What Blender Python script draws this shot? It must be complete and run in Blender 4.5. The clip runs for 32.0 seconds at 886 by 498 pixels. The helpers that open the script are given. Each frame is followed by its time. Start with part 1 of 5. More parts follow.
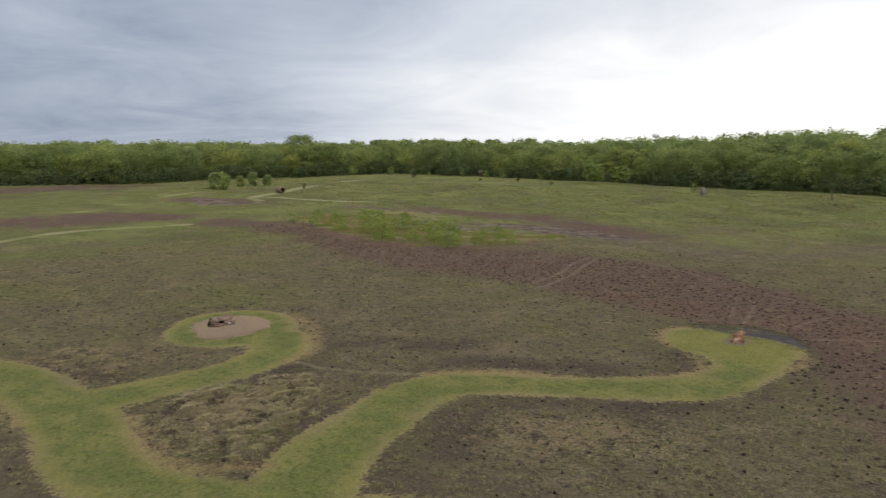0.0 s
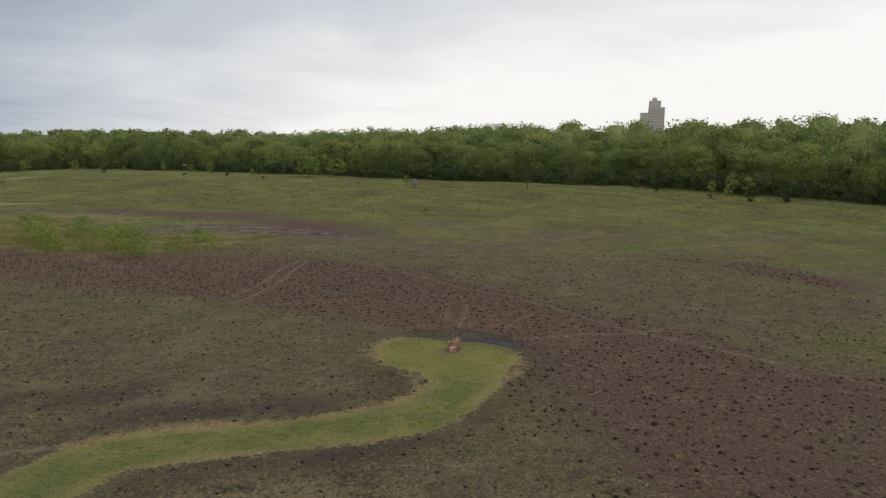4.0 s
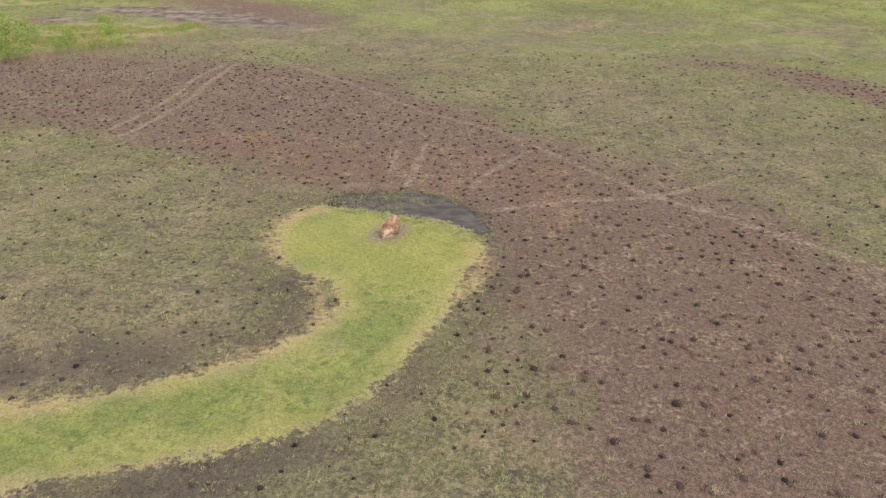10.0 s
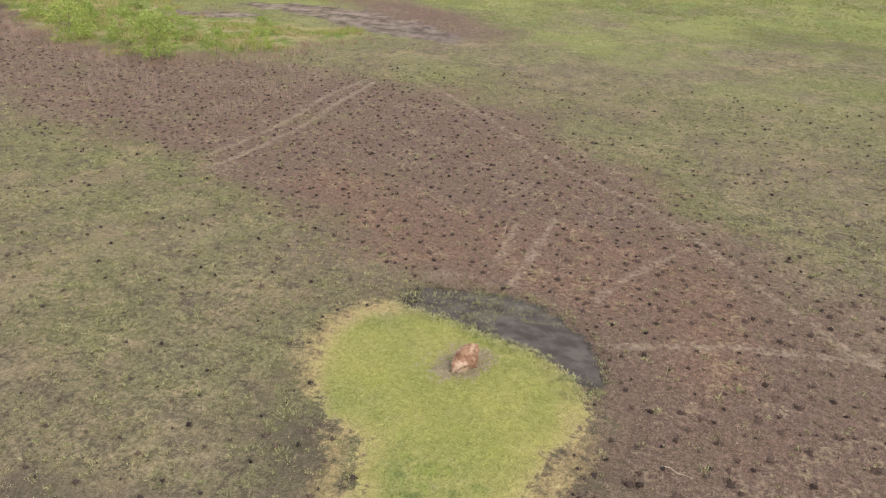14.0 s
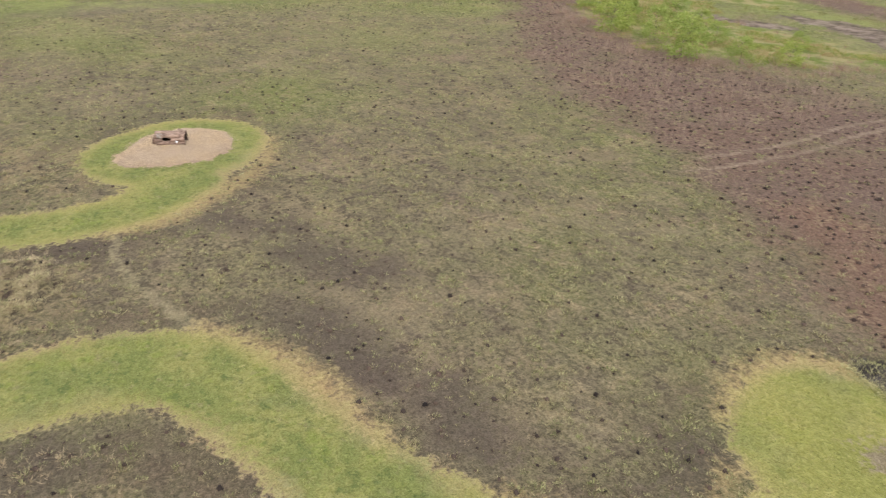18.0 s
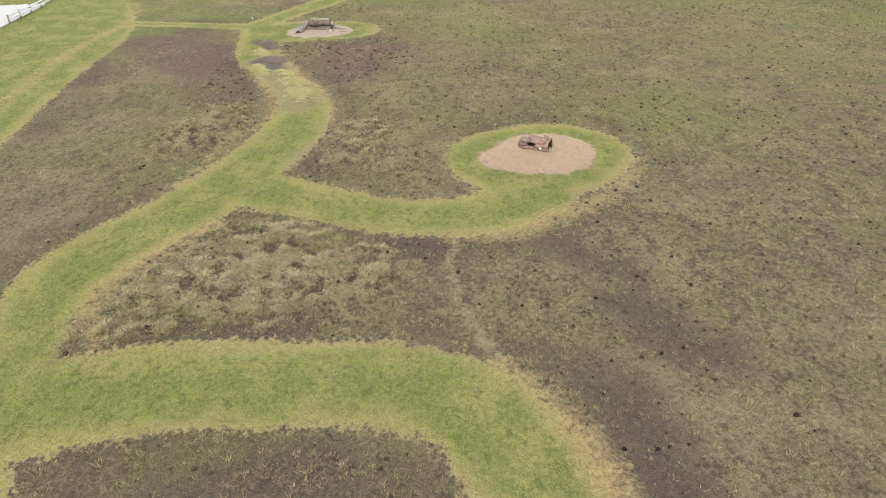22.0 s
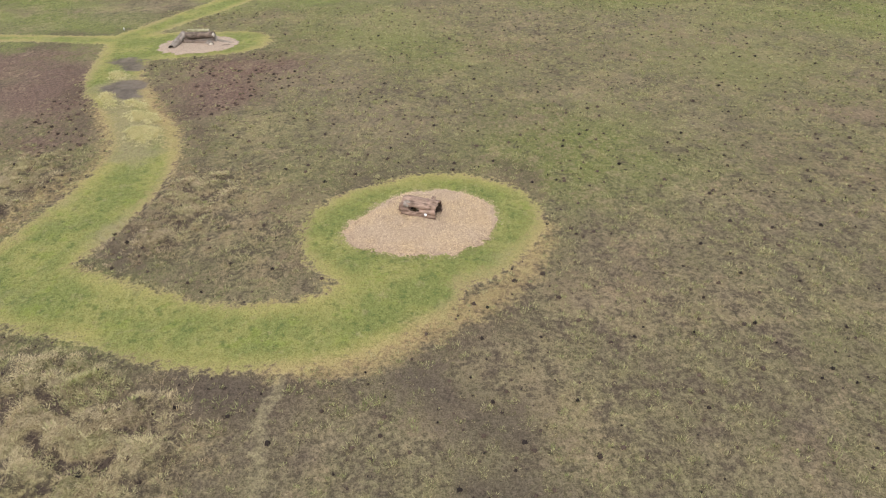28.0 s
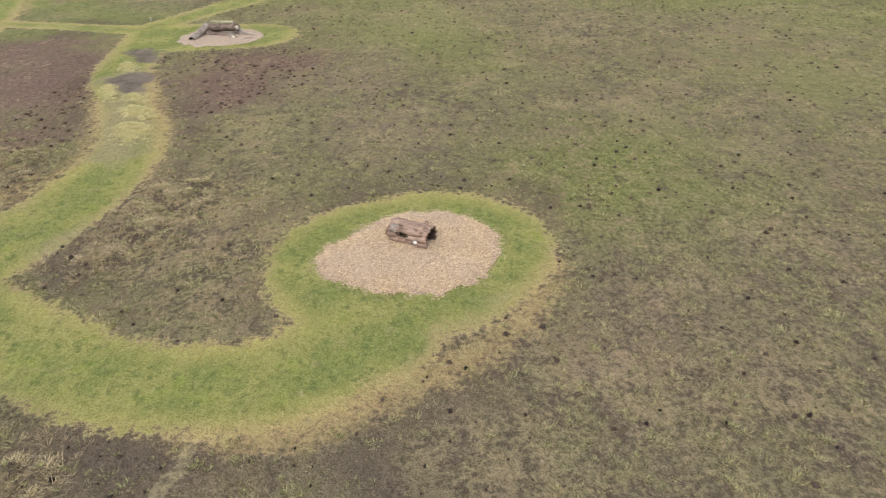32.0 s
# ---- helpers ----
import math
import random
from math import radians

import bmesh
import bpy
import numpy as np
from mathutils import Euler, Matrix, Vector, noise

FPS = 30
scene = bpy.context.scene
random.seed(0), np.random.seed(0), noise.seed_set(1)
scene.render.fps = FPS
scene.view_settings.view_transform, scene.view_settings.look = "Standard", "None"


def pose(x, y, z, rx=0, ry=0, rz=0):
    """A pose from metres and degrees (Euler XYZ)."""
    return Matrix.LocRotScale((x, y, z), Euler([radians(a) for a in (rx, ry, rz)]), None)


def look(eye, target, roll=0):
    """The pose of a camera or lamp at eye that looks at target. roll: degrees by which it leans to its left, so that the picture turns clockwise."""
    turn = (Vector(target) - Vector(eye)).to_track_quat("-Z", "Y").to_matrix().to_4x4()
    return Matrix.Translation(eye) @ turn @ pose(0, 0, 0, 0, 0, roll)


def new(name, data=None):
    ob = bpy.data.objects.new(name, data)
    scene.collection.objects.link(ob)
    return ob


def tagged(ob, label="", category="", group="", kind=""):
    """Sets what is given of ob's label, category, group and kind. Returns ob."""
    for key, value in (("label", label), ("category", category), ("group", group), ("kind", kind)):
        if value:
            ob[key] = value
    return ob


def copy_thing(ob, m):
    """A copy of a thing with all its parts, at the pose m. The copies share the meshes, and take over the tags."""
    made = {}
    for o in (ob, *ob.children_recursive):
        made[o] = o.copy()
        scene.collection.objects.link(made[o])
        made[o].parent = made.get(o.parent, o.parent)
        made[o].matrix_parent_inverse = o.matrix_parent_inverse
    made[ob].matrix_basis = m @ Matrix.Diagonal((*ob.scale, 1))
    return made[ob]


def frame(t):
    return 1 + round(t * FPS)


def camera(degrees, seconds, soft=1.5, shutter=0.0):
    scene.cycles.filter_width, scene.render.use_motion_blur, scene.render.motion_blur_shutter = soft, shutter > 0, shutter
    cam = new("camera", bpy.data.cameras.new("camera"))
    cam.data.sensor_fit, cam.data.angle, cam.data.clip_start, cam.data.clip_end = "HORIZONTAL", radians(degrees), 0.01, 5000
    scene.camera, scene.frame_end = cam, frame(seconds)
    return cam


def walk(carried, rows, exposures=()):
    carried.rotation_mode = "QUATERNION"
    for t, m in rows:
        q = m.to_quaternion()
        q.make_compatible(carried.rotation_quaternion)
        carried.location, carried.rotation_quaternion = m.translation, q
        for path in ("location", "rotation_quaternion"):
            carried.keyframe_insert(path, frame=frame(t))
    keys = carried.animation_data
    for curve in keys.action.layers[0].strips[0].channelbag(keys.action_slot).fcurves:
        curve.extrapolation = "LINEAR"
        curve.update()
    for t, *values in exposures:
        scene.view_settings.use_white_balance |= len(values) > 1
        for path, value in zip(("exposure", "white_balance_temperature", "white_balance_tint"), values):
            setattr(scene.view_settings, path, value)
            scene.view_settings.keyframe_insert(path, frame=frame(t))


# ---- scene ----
cam = camera(63.96, 32.0, soft=1.2, shutter=0.25)
# seconds, x, y, z, yaw, pitch, roll
PATH = [
    (0, 1.65, -14.67, 14.52, 26.25, -8.59, 0.01),
    (0.5, 1.23, -13.68, 14.50, 18.17, -8.64, 0.09),
    (1, 0.81, -12.81, 14.45, 10.09, -8.61, 0.80),
    (1.5, 0.69, -11.84, 14.50, 3.85, -8.53, 0.58),
    (2, 0.70, -10.85, 14.49, 3.94, -8.38, 0.51),
    (2.5, 0.85, -9.85, 14.45, 4.03, -8.24, 0.56),
    (4.5, 1.22, -4.90, 14.51, 3.98, -10.41, 0.36),
    (5, 1.18, -3.15, 14.49, 4.03, -14.86, 0.47),
    (5.5, 1.09, -1.53, 14.54, 4.05, -19.26, 0.53),
    (6, 1.01, 0.06, 14.60, 4.01, -20.84, 0.64),
    (6.5, 1.01, 1.54, 14.63, 3.99, -20.73, 0.64),
    (7, 1.12, 2.94, 14.69, 4.01, -20.59, 0.62),
    (7.5, 1.30, 4.21, 14.72, 3.98, -20.49, 0.67),
    (8, 1.59, 5.35, 14.71, 3.99, -20.31, 0.62),
    (8.5, 1.98, 6.47, 14.71, 3.96, -20.16, 0.58),
    (8.7, 2.16, 6.92, 14.70, 3.96, -20.15, 0.57),
    (9, 2.44, 7.60, 14.68, 3.97, -24.64, 0.56),
    (9.2, 2.61, 8.10, 14.73, 3.95, -27.00, 0.57),
    (9.5, 2.86, 8.86, 14.81, 3.93, -27.38, 0.58),
    (10, 3.27, 10.03, 14.90, 3.83, -27.39, 0.61),
    (10.5, 3.70, 11.44, 14.95, 3.70, -27.40, 0.70),
    (10.6, 3.77, 11.73, 14.96, 3.72, -27.42, 0.74),
    (10.9, 4.00, 12.61, 14.99, 9.95, -27.48, 0.85),
    (11, 4.07, 12.90, 15.00, 10.02, -27.50, 0.89),
    (11.5, 4.41, 14.40, 15.01, 9.94, -27.58, 1.00),
    (12, 4.54, 16.05, 15.06, 10.39, -27.69, 1.12),
    (12.5, 4.50, 17.77, 15.07, 14.60, -27.81, 1.41),
    (13, 4.50, 19.53, 15.16, 16.97, -27.99, 1.67),
    (13.5, 4.44, 20.76, 15.26, 17.40, -27.99, 1.74),
    (15.5, 4.57, 19.94, 15.44, 30.90, -27.86, 1.78),
    (16, 4.66, 19.89, 15.46, 36.03, -27.97, 1.77),
    (16.5, 4.64, 19.92, 15.42, 40.60, -28.09, 1.76),
    (17, 4.66, 19.98, 15.39, 45.46, -28.37, 1.84),
    (17.5, 4.75, 20.05, 15.36, 51.41, -28.41, 1.61),
    (18, 4.75, 20.16, 15.31, 59.01, -28.58, 1.51),
    (18.5, 4.73, 20.21, 15.27, 65.85, -28.79, 1.24),
    (19, 4.74, 20.27, 15.24, 72.57, -28.95, 0.99),
    (19.5, 4.74, 20.35, 15.35, 78.27, -29.16, 0.70),
    (20, 4.66, 20.47, 15.52, 78.82, -29.41, 0.49),
    (20.5, 4.26, 20.66, 15.71, 78.98, -29.65, 0.26),
    (21, 3.41, 21.04, 15.92, 79.15, -29.89, -0.01),
    (21.5, 2.39, 21.41, 16.07, 79.24, -30.10, -0.11),
    (21.6, 2.19, 21.50, 16.09, 80.40, -30.09, -0.22),
    (21.9, 1.61, 21.78, 16.15, 90.85, -30.05, -0.57),
    (22, 1.41, 21.87, 16.17, 90.97, -30.04, -0.68),
    (22.5, 0.41, 22.39, 16.18, 89.54, -30.15, -0.65),
    (23, -0.48, 22.82, 16.21, 89.07, -30.30, -0.71),
    (23.5, -1.30, 23.14, 16.18, 87.31, -30.47, -0.66),
    (24, -2.05, 23.49, 16.13, 86.37, -30.60, -0.66),
    (24.5, -2.80, 23.91, 16.12, 86.62, -30.80, -0.76),
    (25, -3.63, 24.34, 16.11, 86.82, -30.90, -0.79),
    (25.5, -4.54, 24.77, 16.06, 87.01, -30.95, -0.82),
    (27.5, -8.39, 26.48, 15.72, 87.90, -31.19, -0.90),
    (28, -9.33, 26.84, 15.76, 88.09, -31.26, -0.89),
    (28.5, -10.17, 27.20, 15.82, 88.26, -31.30, -0.89),
    (29, -11.00, 27.57, 15.84, 88.48, -31.32, -0.98),
    (29.5, -11.79, 27.90, 15.64, 88.63, -31.37, -0.99),
    (30, -12.54, 28.18, 15.31, 88.73, -31.39, -0.99),
    (30.5, -13.15, 28.47, 14.93, 88.87, -31.35, -0.99),
    (31, -13.62, 28.91, 14.64, 89.04, -31.37, -1.03),
    (31.5, -14.04, 29.37, 14.40, 89.13, -31.39, -0.94),
    (31.75, -14.22, 29.55, 14.29, 90.50, -31.23, -0.91),
    (32, -14.41, 29.72, 14.18, 93.98, -31.07, -0.87),
]

rows = [(t, pose(x, y, z, 90 + pitch, 0, yaw) @ pose(0, 0, 0, 0, 0, roll)) for t, x, y, z, yaw, pitch, roll in PATH]
EXPOSURES = [(0.0, -0.75), (1.0, -1.0), (2.0, -1.11), (4.5, -1.07), (5.0, -1.02), (5.5, -0.81), (6.0, -0.54), (7.0, -0.07), (8.5, 0.35), (10.0, 0.46), (13.0, 0.46), (17.0, 0.39), (23.0, 0.36), (32.0, 0.3)]
walk(cam, rows, EXPOSURES)

# ---- light: an overcast sky, brighter to the north-east, and a soft veiled sun ----
SUN_UP, SUN_WAY = 50.0, 100.0    # elevation; degrees from +y towards +x
world = bpy.data.worlds.new("overcast_sky")
scene.world = world
world.use_nodes = True
wn = world.node_tree.nodes
wl = world.node_tree.links
wn.clear()


def wnode(kind, **values):
    n = wn.new(kind)
    for key, value in values.items():
        n.inputs[key].default_value = value
    return n


sky = wn.new("ShaderNodeTexSky")
sky.sky_type, sky.sun_disc = "NISHITA", False
sky.sun_elevation, sky.sun_rotation = radians(SUN_UP), radians(SUN_WAY)
coord = wn.new("ShaderNodeTexCoord")
split = wn.new("ShaderNodeSeparateXYZ")
wl.new(coord.outputs["Generated"], split.inputs[0])


def wmath(op, a, b=None, clamp=False):
    n = wn.new("ShaderNodeMath")
    n.operation, n.use_clamp = op, clamp
    for k, v in enumerate((a, b)):
        if v is None:
            continue
        if isinstance(v, (int, float)):
            n.inputs[k].default_value = v
        else:
            wl.new(v, n.inputs[k])
    return n.outputs[0]


# the cloud deck: a plane overhead, seen in perspective
lift = wmath("ADD", wmath("MAXIMUM", split.outputs["Z"], 0.0), 0.16)
flat = wn.new("ShaderNodeCombineXYZ")
wl.new(wmath("DIVIDE", split.outputs["X"], lift), flat.inputs["X"])
wl.new(wmath("DIVIDE", split.outputs["Y"], lift), flat.inputs["Y"])
big = wnode("ShaderNodeTexNoise", Scale=0.33, Detail=5.0, Roughness=0.55, Distortion=0.5)
wl.new(flat.outputs[0], big.inputs["Vector"])
fine = wnode("ShaderNodeTexNoise", Scale=0.9, Detail=6.0, Roughness=0.6, Distortion=0.8)
wl.new(flat.outputs[0], fine.inputs["Vector"])
# bright thin cloud all round, thick rain cloud to the north-west
west = wmath("MAXIMUM", wmath("ADD", wmath("MULTIPLY", split.outputs["X"], -0.85), wmath("MULTIPLY", split.outputs["Y"], 0.53)), 0.0)
east = wmath("MAXIMUM", wmath("ADD", wmath("MULTIPLY", split.outputs["X"], 0.6), wmath("MULTIPLY", split.outputs["Y"], 0.8)), 0.0)
thin = wmath("SUBTRACT", wmath("ADD", 0.94, wmath("MULTIPLY", wmath("POWER", east, 4.0), 0.26)), wmath("MULTIPLY", wmath("POWER", west, 7.0), wmath("SUBTRACT", 0.80, wmath("MULTIPLY", wmath("MAXIMUM", split.outputs["Z"], 0.0), 1.6))))
thin = wmath("ADD", thin, wmath("MULTIPLY", wmath("SUBTRACT", big.outputs[0], 0.5), 0.7))
thin = wmath("ADD", thin, wmath("MULTIPLY", wmath("SUBTRACT", fine.outputs[0], 0.5), 0.40))
thin = wmath("SUBTRACT", thin, wmath("MULTIPLY", wmath("MINIMUM", wmath("MAXIMUM", split.outputs["Z"], 0.0), 0.22), 1.9), True)
ramp = wn.new("ShaderNodeValToRGB")
wl.new(thin, ramp.inputs[0])
ramp.color_ramp.elements[0].color = (0.24, 0.32, 0.47, 1)
ramp.color_ramp.elements[0].position = 0.0
ramp.color_ramp.elements[1].color = (1.75, 1.73, 1.69, 1)
ramp.color_ramp.elements[1].position = 0.95
mid = ramp.color_ramp.elements.new(0.42)
mid.color = (0.86, 0.93, 1.06, 1)
clouds = wnode("ShaderNodeBackground", Strength=1.2)
wl.new(ramp.outputs[0], clouds.inputs["Color"])
clear = wnode("ShaderNodeBackground", Strength=0.1)
wl.new(sky.outputs[0], clear.inputs["Color"])
both = wnode("ShaderNodeMixShader", Fac=0.94)
wl.new(clear.outputs[0], both.inputs[1])
wl.new(clouds.outputs[0], both.inputs[2])
wout = wn.new("ShaderNodeOutputWorld")
wl.new(both.outputs[0], wout.inputs["Surface"])

sun_data = bpy.data.lights.new("veiled_sun", "SUN")
sun_data.energy, sun_data.angle, sun_data.color = 1.9, radians(12), (1.0, 0.95, 0.88)
sun = new("veiled_sun", sun_data)
sun.matrix_world = look((60 * math.sin(radians(SUN_WAY)), 60 * math.cos(radians(SUN_WAY)), 60 * math.tan(radians(SUN_UP))), (0, 0, 0))

# ---- the plan: mown paths as strokes of (x, y, half width) ----
MAIN = [(22, 7.5, 3.0), (-4.05, 7.7, 3.02), (-11.87, 6.52, 2.49), (-17.83, 5.88, 1.4), (-23.6, 5.12, 1.98), (-27.26, 6.36, 2.25), (-30.97, 8.4, 2.27),
        (-36.19, 10.28, 2.22), (-41.83, 11.54, 2.21), (-47.6, 11.24, 1.85), (-53.11, 8.56, 1.6), (-59.9, 5.14, 1.89), (-65.05, 4.07, 1.97), (-70.98, 2.88, 1.93)]
ROCK = [(-15.62, 6.35, 2.49), (-17.2, 11.33, 2.33), (-17.44, 15.31, 2.25), (-17.45, 19.11, 2.12), (-16.36, 22.34, 2.05), (-13.44, 24.15, 2.09),
        (-9.89, 25.21, 1.8), (-6.23, 26.67, 1.92), (-2.81, 28.66, 2.14), (-0.44, 32.77, 1.88), (-0.33, 35.95, 2.63)]
ROCK_END = [(-3.2, 40.12, 3.43), (-2.38, 38.95, 3.52), (-0.16, 38.88, 3.28)]
LOOP = [(-33.15, 10.84, 2.09), (-31.4, 15.24, 1.77), (-29.9, 18.68, 1.76), (-30.07, 23.33, 2.04), (-32.29, 26.04, 2.36)]
LOOP_END = [(-38.04, 26.1, 4.03), (-37.05, 26.46, 5.02), (-38.06, 27.73, 4.7)]
FAR_END = [(-69.0, 6.6, 4.2), (-69.5, 11.26, 3.49)]
BEYOND = [(-72, 2.4, 1.6), (-77, 4.3, 1.6), (-84, 7.2, 1.8), (-97, 13, 1.8), (-112, 24, 1.8)]
TEE = [(-71, 1.2, 1.3), (-72.3, -5, 1.0), (-73.6, -12, 1.2)]
FIELD = [(-38, -14.2, 8.2), (-52, -15.6, 7.6), (-68.7, -17, 7.2), (-84, -27, 10)]
LAWNS = [MAIN, ROCK, ROCK_END, LOOP, LOOP_END, FAR_END, BEYOND, TEE, FIELD]
CHIPS = [[(-36.91, 24.76, 1.3), (-37.53, 26.87, 2.68), (-38.01, 27.45, 2.72)], [(-68.6, 8.2, 2.3), (-68.9, 9.8, 2.2)]]
POND = [(-4.45, 43.68, 0.88), (-2.7, 43.88, 1.23), (-0.5, 43.61, 1.55), (1.34, 42.8, 1.17), (2.57, 41.53, 0.75), (3.1, 40.59, 0.35)]
MUD = [[(-56.5, 7.3, 0.8), (-58.4, 6.4, 1.15)], [(-62.8, 5.5, 0.9), (-65.0, 4.5, 1.15)],
       [(-20, 92.5, 1.6), (-26, 94.5, 3.4), (-34, 98.5, 3.6), (-43, 101, 2.6), (-50, 101, 1.6)], [(-54, 91.5, 1.2), (-47, 94.5, 1.8)],
       [(-62, 112, 0.9), (-84, 112, 1.0)], [(-123, 108.5, 1.8), (-112, 103.5, 3.6), (-105, 107.5, 1.8)]]
BURN = [[(-90, 81, 4.5), (-72, 80, 5.5), (-57, 73, 6), (-45, 66, 6.5), (-33, 65, 10.5), (-22, 64, 10.5), (-11, 60, 11), (-3, 53, 8.5), (5, 47, 7.5), (12, 41, 7)],
        [(8, 38, 5.5), (14, 33, 8), (22, 27, 10), (34, 20, 12)], [(8, 30, 4), (14, 20, 5)],
        [(-62.8, 16.5, 1.8), (-60, 13.2, 3.6), (-56, 13.6, 2.8), (-53.2, 13.2, 1.2)], [(-64, -3, 4.5), (-56, 2.5, 3.5), (-50, 5.5, 2.0)], [(-20, 97, 5), (-42, 112, 4), (-70, 116, 3)],
        [(-119, 60, 6), (-112, 71, 8.5), (-103, 81, 5.5)], [(-183, 84, 9), (-173, 110, 11), (-166, 131, 6)], [(-122, 106, 5), (-106, 110, 4)], [(23, 79, 1.5), (29, 75, 3), (35, 67, 4)]]
STRAW = [[(-25.5, 11.5, 3.5), (-24, 16, 4.0)], [(-45, 6.5, 1.8), (-40, 5.5, 2.4)], [(-11, 17, 2.5), (-5, 20, 2.5)], [(-37, 15, 2.5), (-42, 16, 2.5)], [(-38, 19, 1.5), (-34.5, 20, 1.2)]]
MOUNDS = [[(-20.8, 9.8, 1.4), (-23.5, 11.5, 2.8), (-26.5, 14.0, 2.4)], [(-22.5, 14, 2.2), (-24.5, 17.5, 2.0)], [(-45, 6.4, 1.3), (-40, 5.4, 2.0)], [(-37, 14.6, 1.3), (-41.5, 16, 1.6)]]
# bare scorched soil
SCORCH = [[(-18.0, 26.0, 1.0), (-15.5, 27.6, 1.5), (-12.5, 28.4, 1.3)], [(-10.5, 29.4, 1.6), (-8.0, 29.2, 1.0)], [(-4.6, 35.2, 1.2), (-3.9, 33.4, 0.9)], [(-36.4, 12.8, 0.9), (-34.8, 14.6, 0.9)],
          [(-27.2, 19.0, 0.9), (-26.6, 21.0, 0.9)], [(-19.4, 13.2, 0.9), (-20.4, 16.0, 1.2)], [(-13.5, 18.0, 1.6), (-12.0, 14.0, 1.4)], [(-22.5, 28.5, 1.2), (-19.0, 31.0, 1.4)], [(-27.0, 26.5, 1.0), (-24.8, 29.0, 1.2)], [(-6.0, 23.0, 1.3), (-1.5, 26.0, 1.0)]]
# wide tan margins of the mown paths
MARGIN = [[(-38, -9.8, 0.5), (-47.4, -10.6, 0.5), (-62.1, -12.1, 0.6), (-75.5, -12.0, 0.4), (-84, -15, 0.4)], [(-37.1, 32.6, 0.28), (-32.9, 30.7, 0.58), (-30.0, 27.3, 0.68), (-28.0, 24.5, 0.58), (-27.8, 21.5, 0.28)], [(-18.5, 23.6, 0.28), (-15.8, 25.4, 0.58), (-13.2, 26.3, 0.58), (-9.5, 27.1, 0.28)],
          [(-18.8, 9.0, 0.28), (-22.0, 7.2, 0.48), (-25.8, 8.2, 0.58), (-29.0, 10.3, 0.48)], [(-5.6, 37.0, 0.25), (-6.5, 38.6, 0.42), (-6.75, 40.6, 0.5), (-6.1, 42.0, 0.5), (-4.6, 43.0, 0.4)], [(-44.5, 13.7, 0.2), (-50, 12.0, 0.45), (-55, 9.4, 0.5), (-60, 7.0, 0.4)], [(-41, 8.9, 0.15), (-47, 9.2, 0.3), (-54, 6.2, 0.3)], [(-3.8, 35.5, 0.28), (-3.0, 31.6, 0.28), (-6.5, 28.9, 0.18)],
          [(2.6, 39.0, 0.18), (3.2, 37.2, 0.38), (2.3, 34.5, 0.28)], [(-44, 8.4, 0.18), (-38, 7.6, 0.28), (-33.5, 6.9, 0.18)]]
PATCH = [[(-48.6, 10.9, 0.7), (-49.4, 10.6, 0.9), (-50.1, 9.9, 0.5)], [(-51.8, 10.3, 0.45), (-52.3, 9.6, 0.6), (-52.8, 8.8, 0.45)], [(-54.3, 8.9, 0.35), (-54.9, 8.0, 0.45)],
         [(-55.6, 6.3, 0.35), (-56.6, 5.8, 0.4)], [(-60.3, 5.5, 0.4), (-61.3, 4.9, 0.45)], [(-54.6, 6.9, 0.3), (-55.2, 6.6, 0.3)]]
MARSH = [[(-38, 82, 5), (-46, 80, 7), (-58, 86, 8.5), (-70, 94, 8.5), (-78, 96, 5)], [(-31, 91, 2.0), (-36, 87.5, 4), (-44, 88, 5)], [(-60, 106, 5), (-74, 106, 4)]]
TRAILS = [[(-22.2, 53.6, 0.12), (-21.4, 57.6, 0.14), (-21.2, 62.6, 0.16), (-21.6, 68.2, 0.16), (-20.9, 73.7, 0.14)], [(-21.1, 51.4, 0.13), (-20.3, 54.4, 0.14), (-19.9, 57.8, 0.16), (-19.7, 62, 0.16), (-20, 66.8, 0.16), (-20, 73.1, 0.12)],
          [(-2.4, 52.2, 0.1), (-2.3, 49.5, 0.14), (-2.2, 47.2, 0.1)], [(-0.8, 53.1, 0.12), (-1.0, 48.9, 0.18), (-1.1, 46.0, 0.14)],
          [(-24.1, 83.3, 0.1), (-16.5, 75.4, 0.14), (-10.1, 69.4, 0.12), (-2.5, 61.2, 0.12), (-1.0, 59.8, 0.12), (4.2, 55.7, 0.12), (10.2, 48.2, 0.13), (12.1, 45.9, 0.15), (14.8, 43.9, 0.15), (18, 41, 0.14), (26, 34, 0.1)],
          [(3.6, 43.2, 0.10), (7.2, 44.6, 0.12), (12.1, 45.8, 0.13), (15.7, 48.0, 0.12), (18, 49.8, 0.08)], [(5.2, 51.6, 0.1), (3.2, 48.2, 0.12), (2.2, 45.5, 0.08)],
          [(-28.0, 22.2, 0.2), (-25.5, 21.7, 0.17), (-23.1, 22.0, 0.17), (-20.0, 22.9, 0.22), (-18.6, 23.4, 0.3)]]
# pale mown ways far off in the meadow
WAYS = [[(-92, 75.4, 0.9), (-98, 65, 1.1), (-102, 58, 1.1), (-101.6, 48.6, 1.1), (-99, 30, 1.2), (-97, 13, 1.2)], [(-124.6, 55, 1.4), (-123.5, 66, 1.4), (-121, 78, 1.5), (-129, 99, 1.5), (-130.7, 118, 1.3), (-124, 130, 1.2)],
        [(-106, 110, 1.2), (-112, 115, 1.5), (-117.4, 132.4, 1.6), (-121.2, 152.2, 1.6), (-127.7, 186, 1.6)], [(-112, 117, 1.2), (-98, 119, 1.2), (-82, 122, 0.8)]]


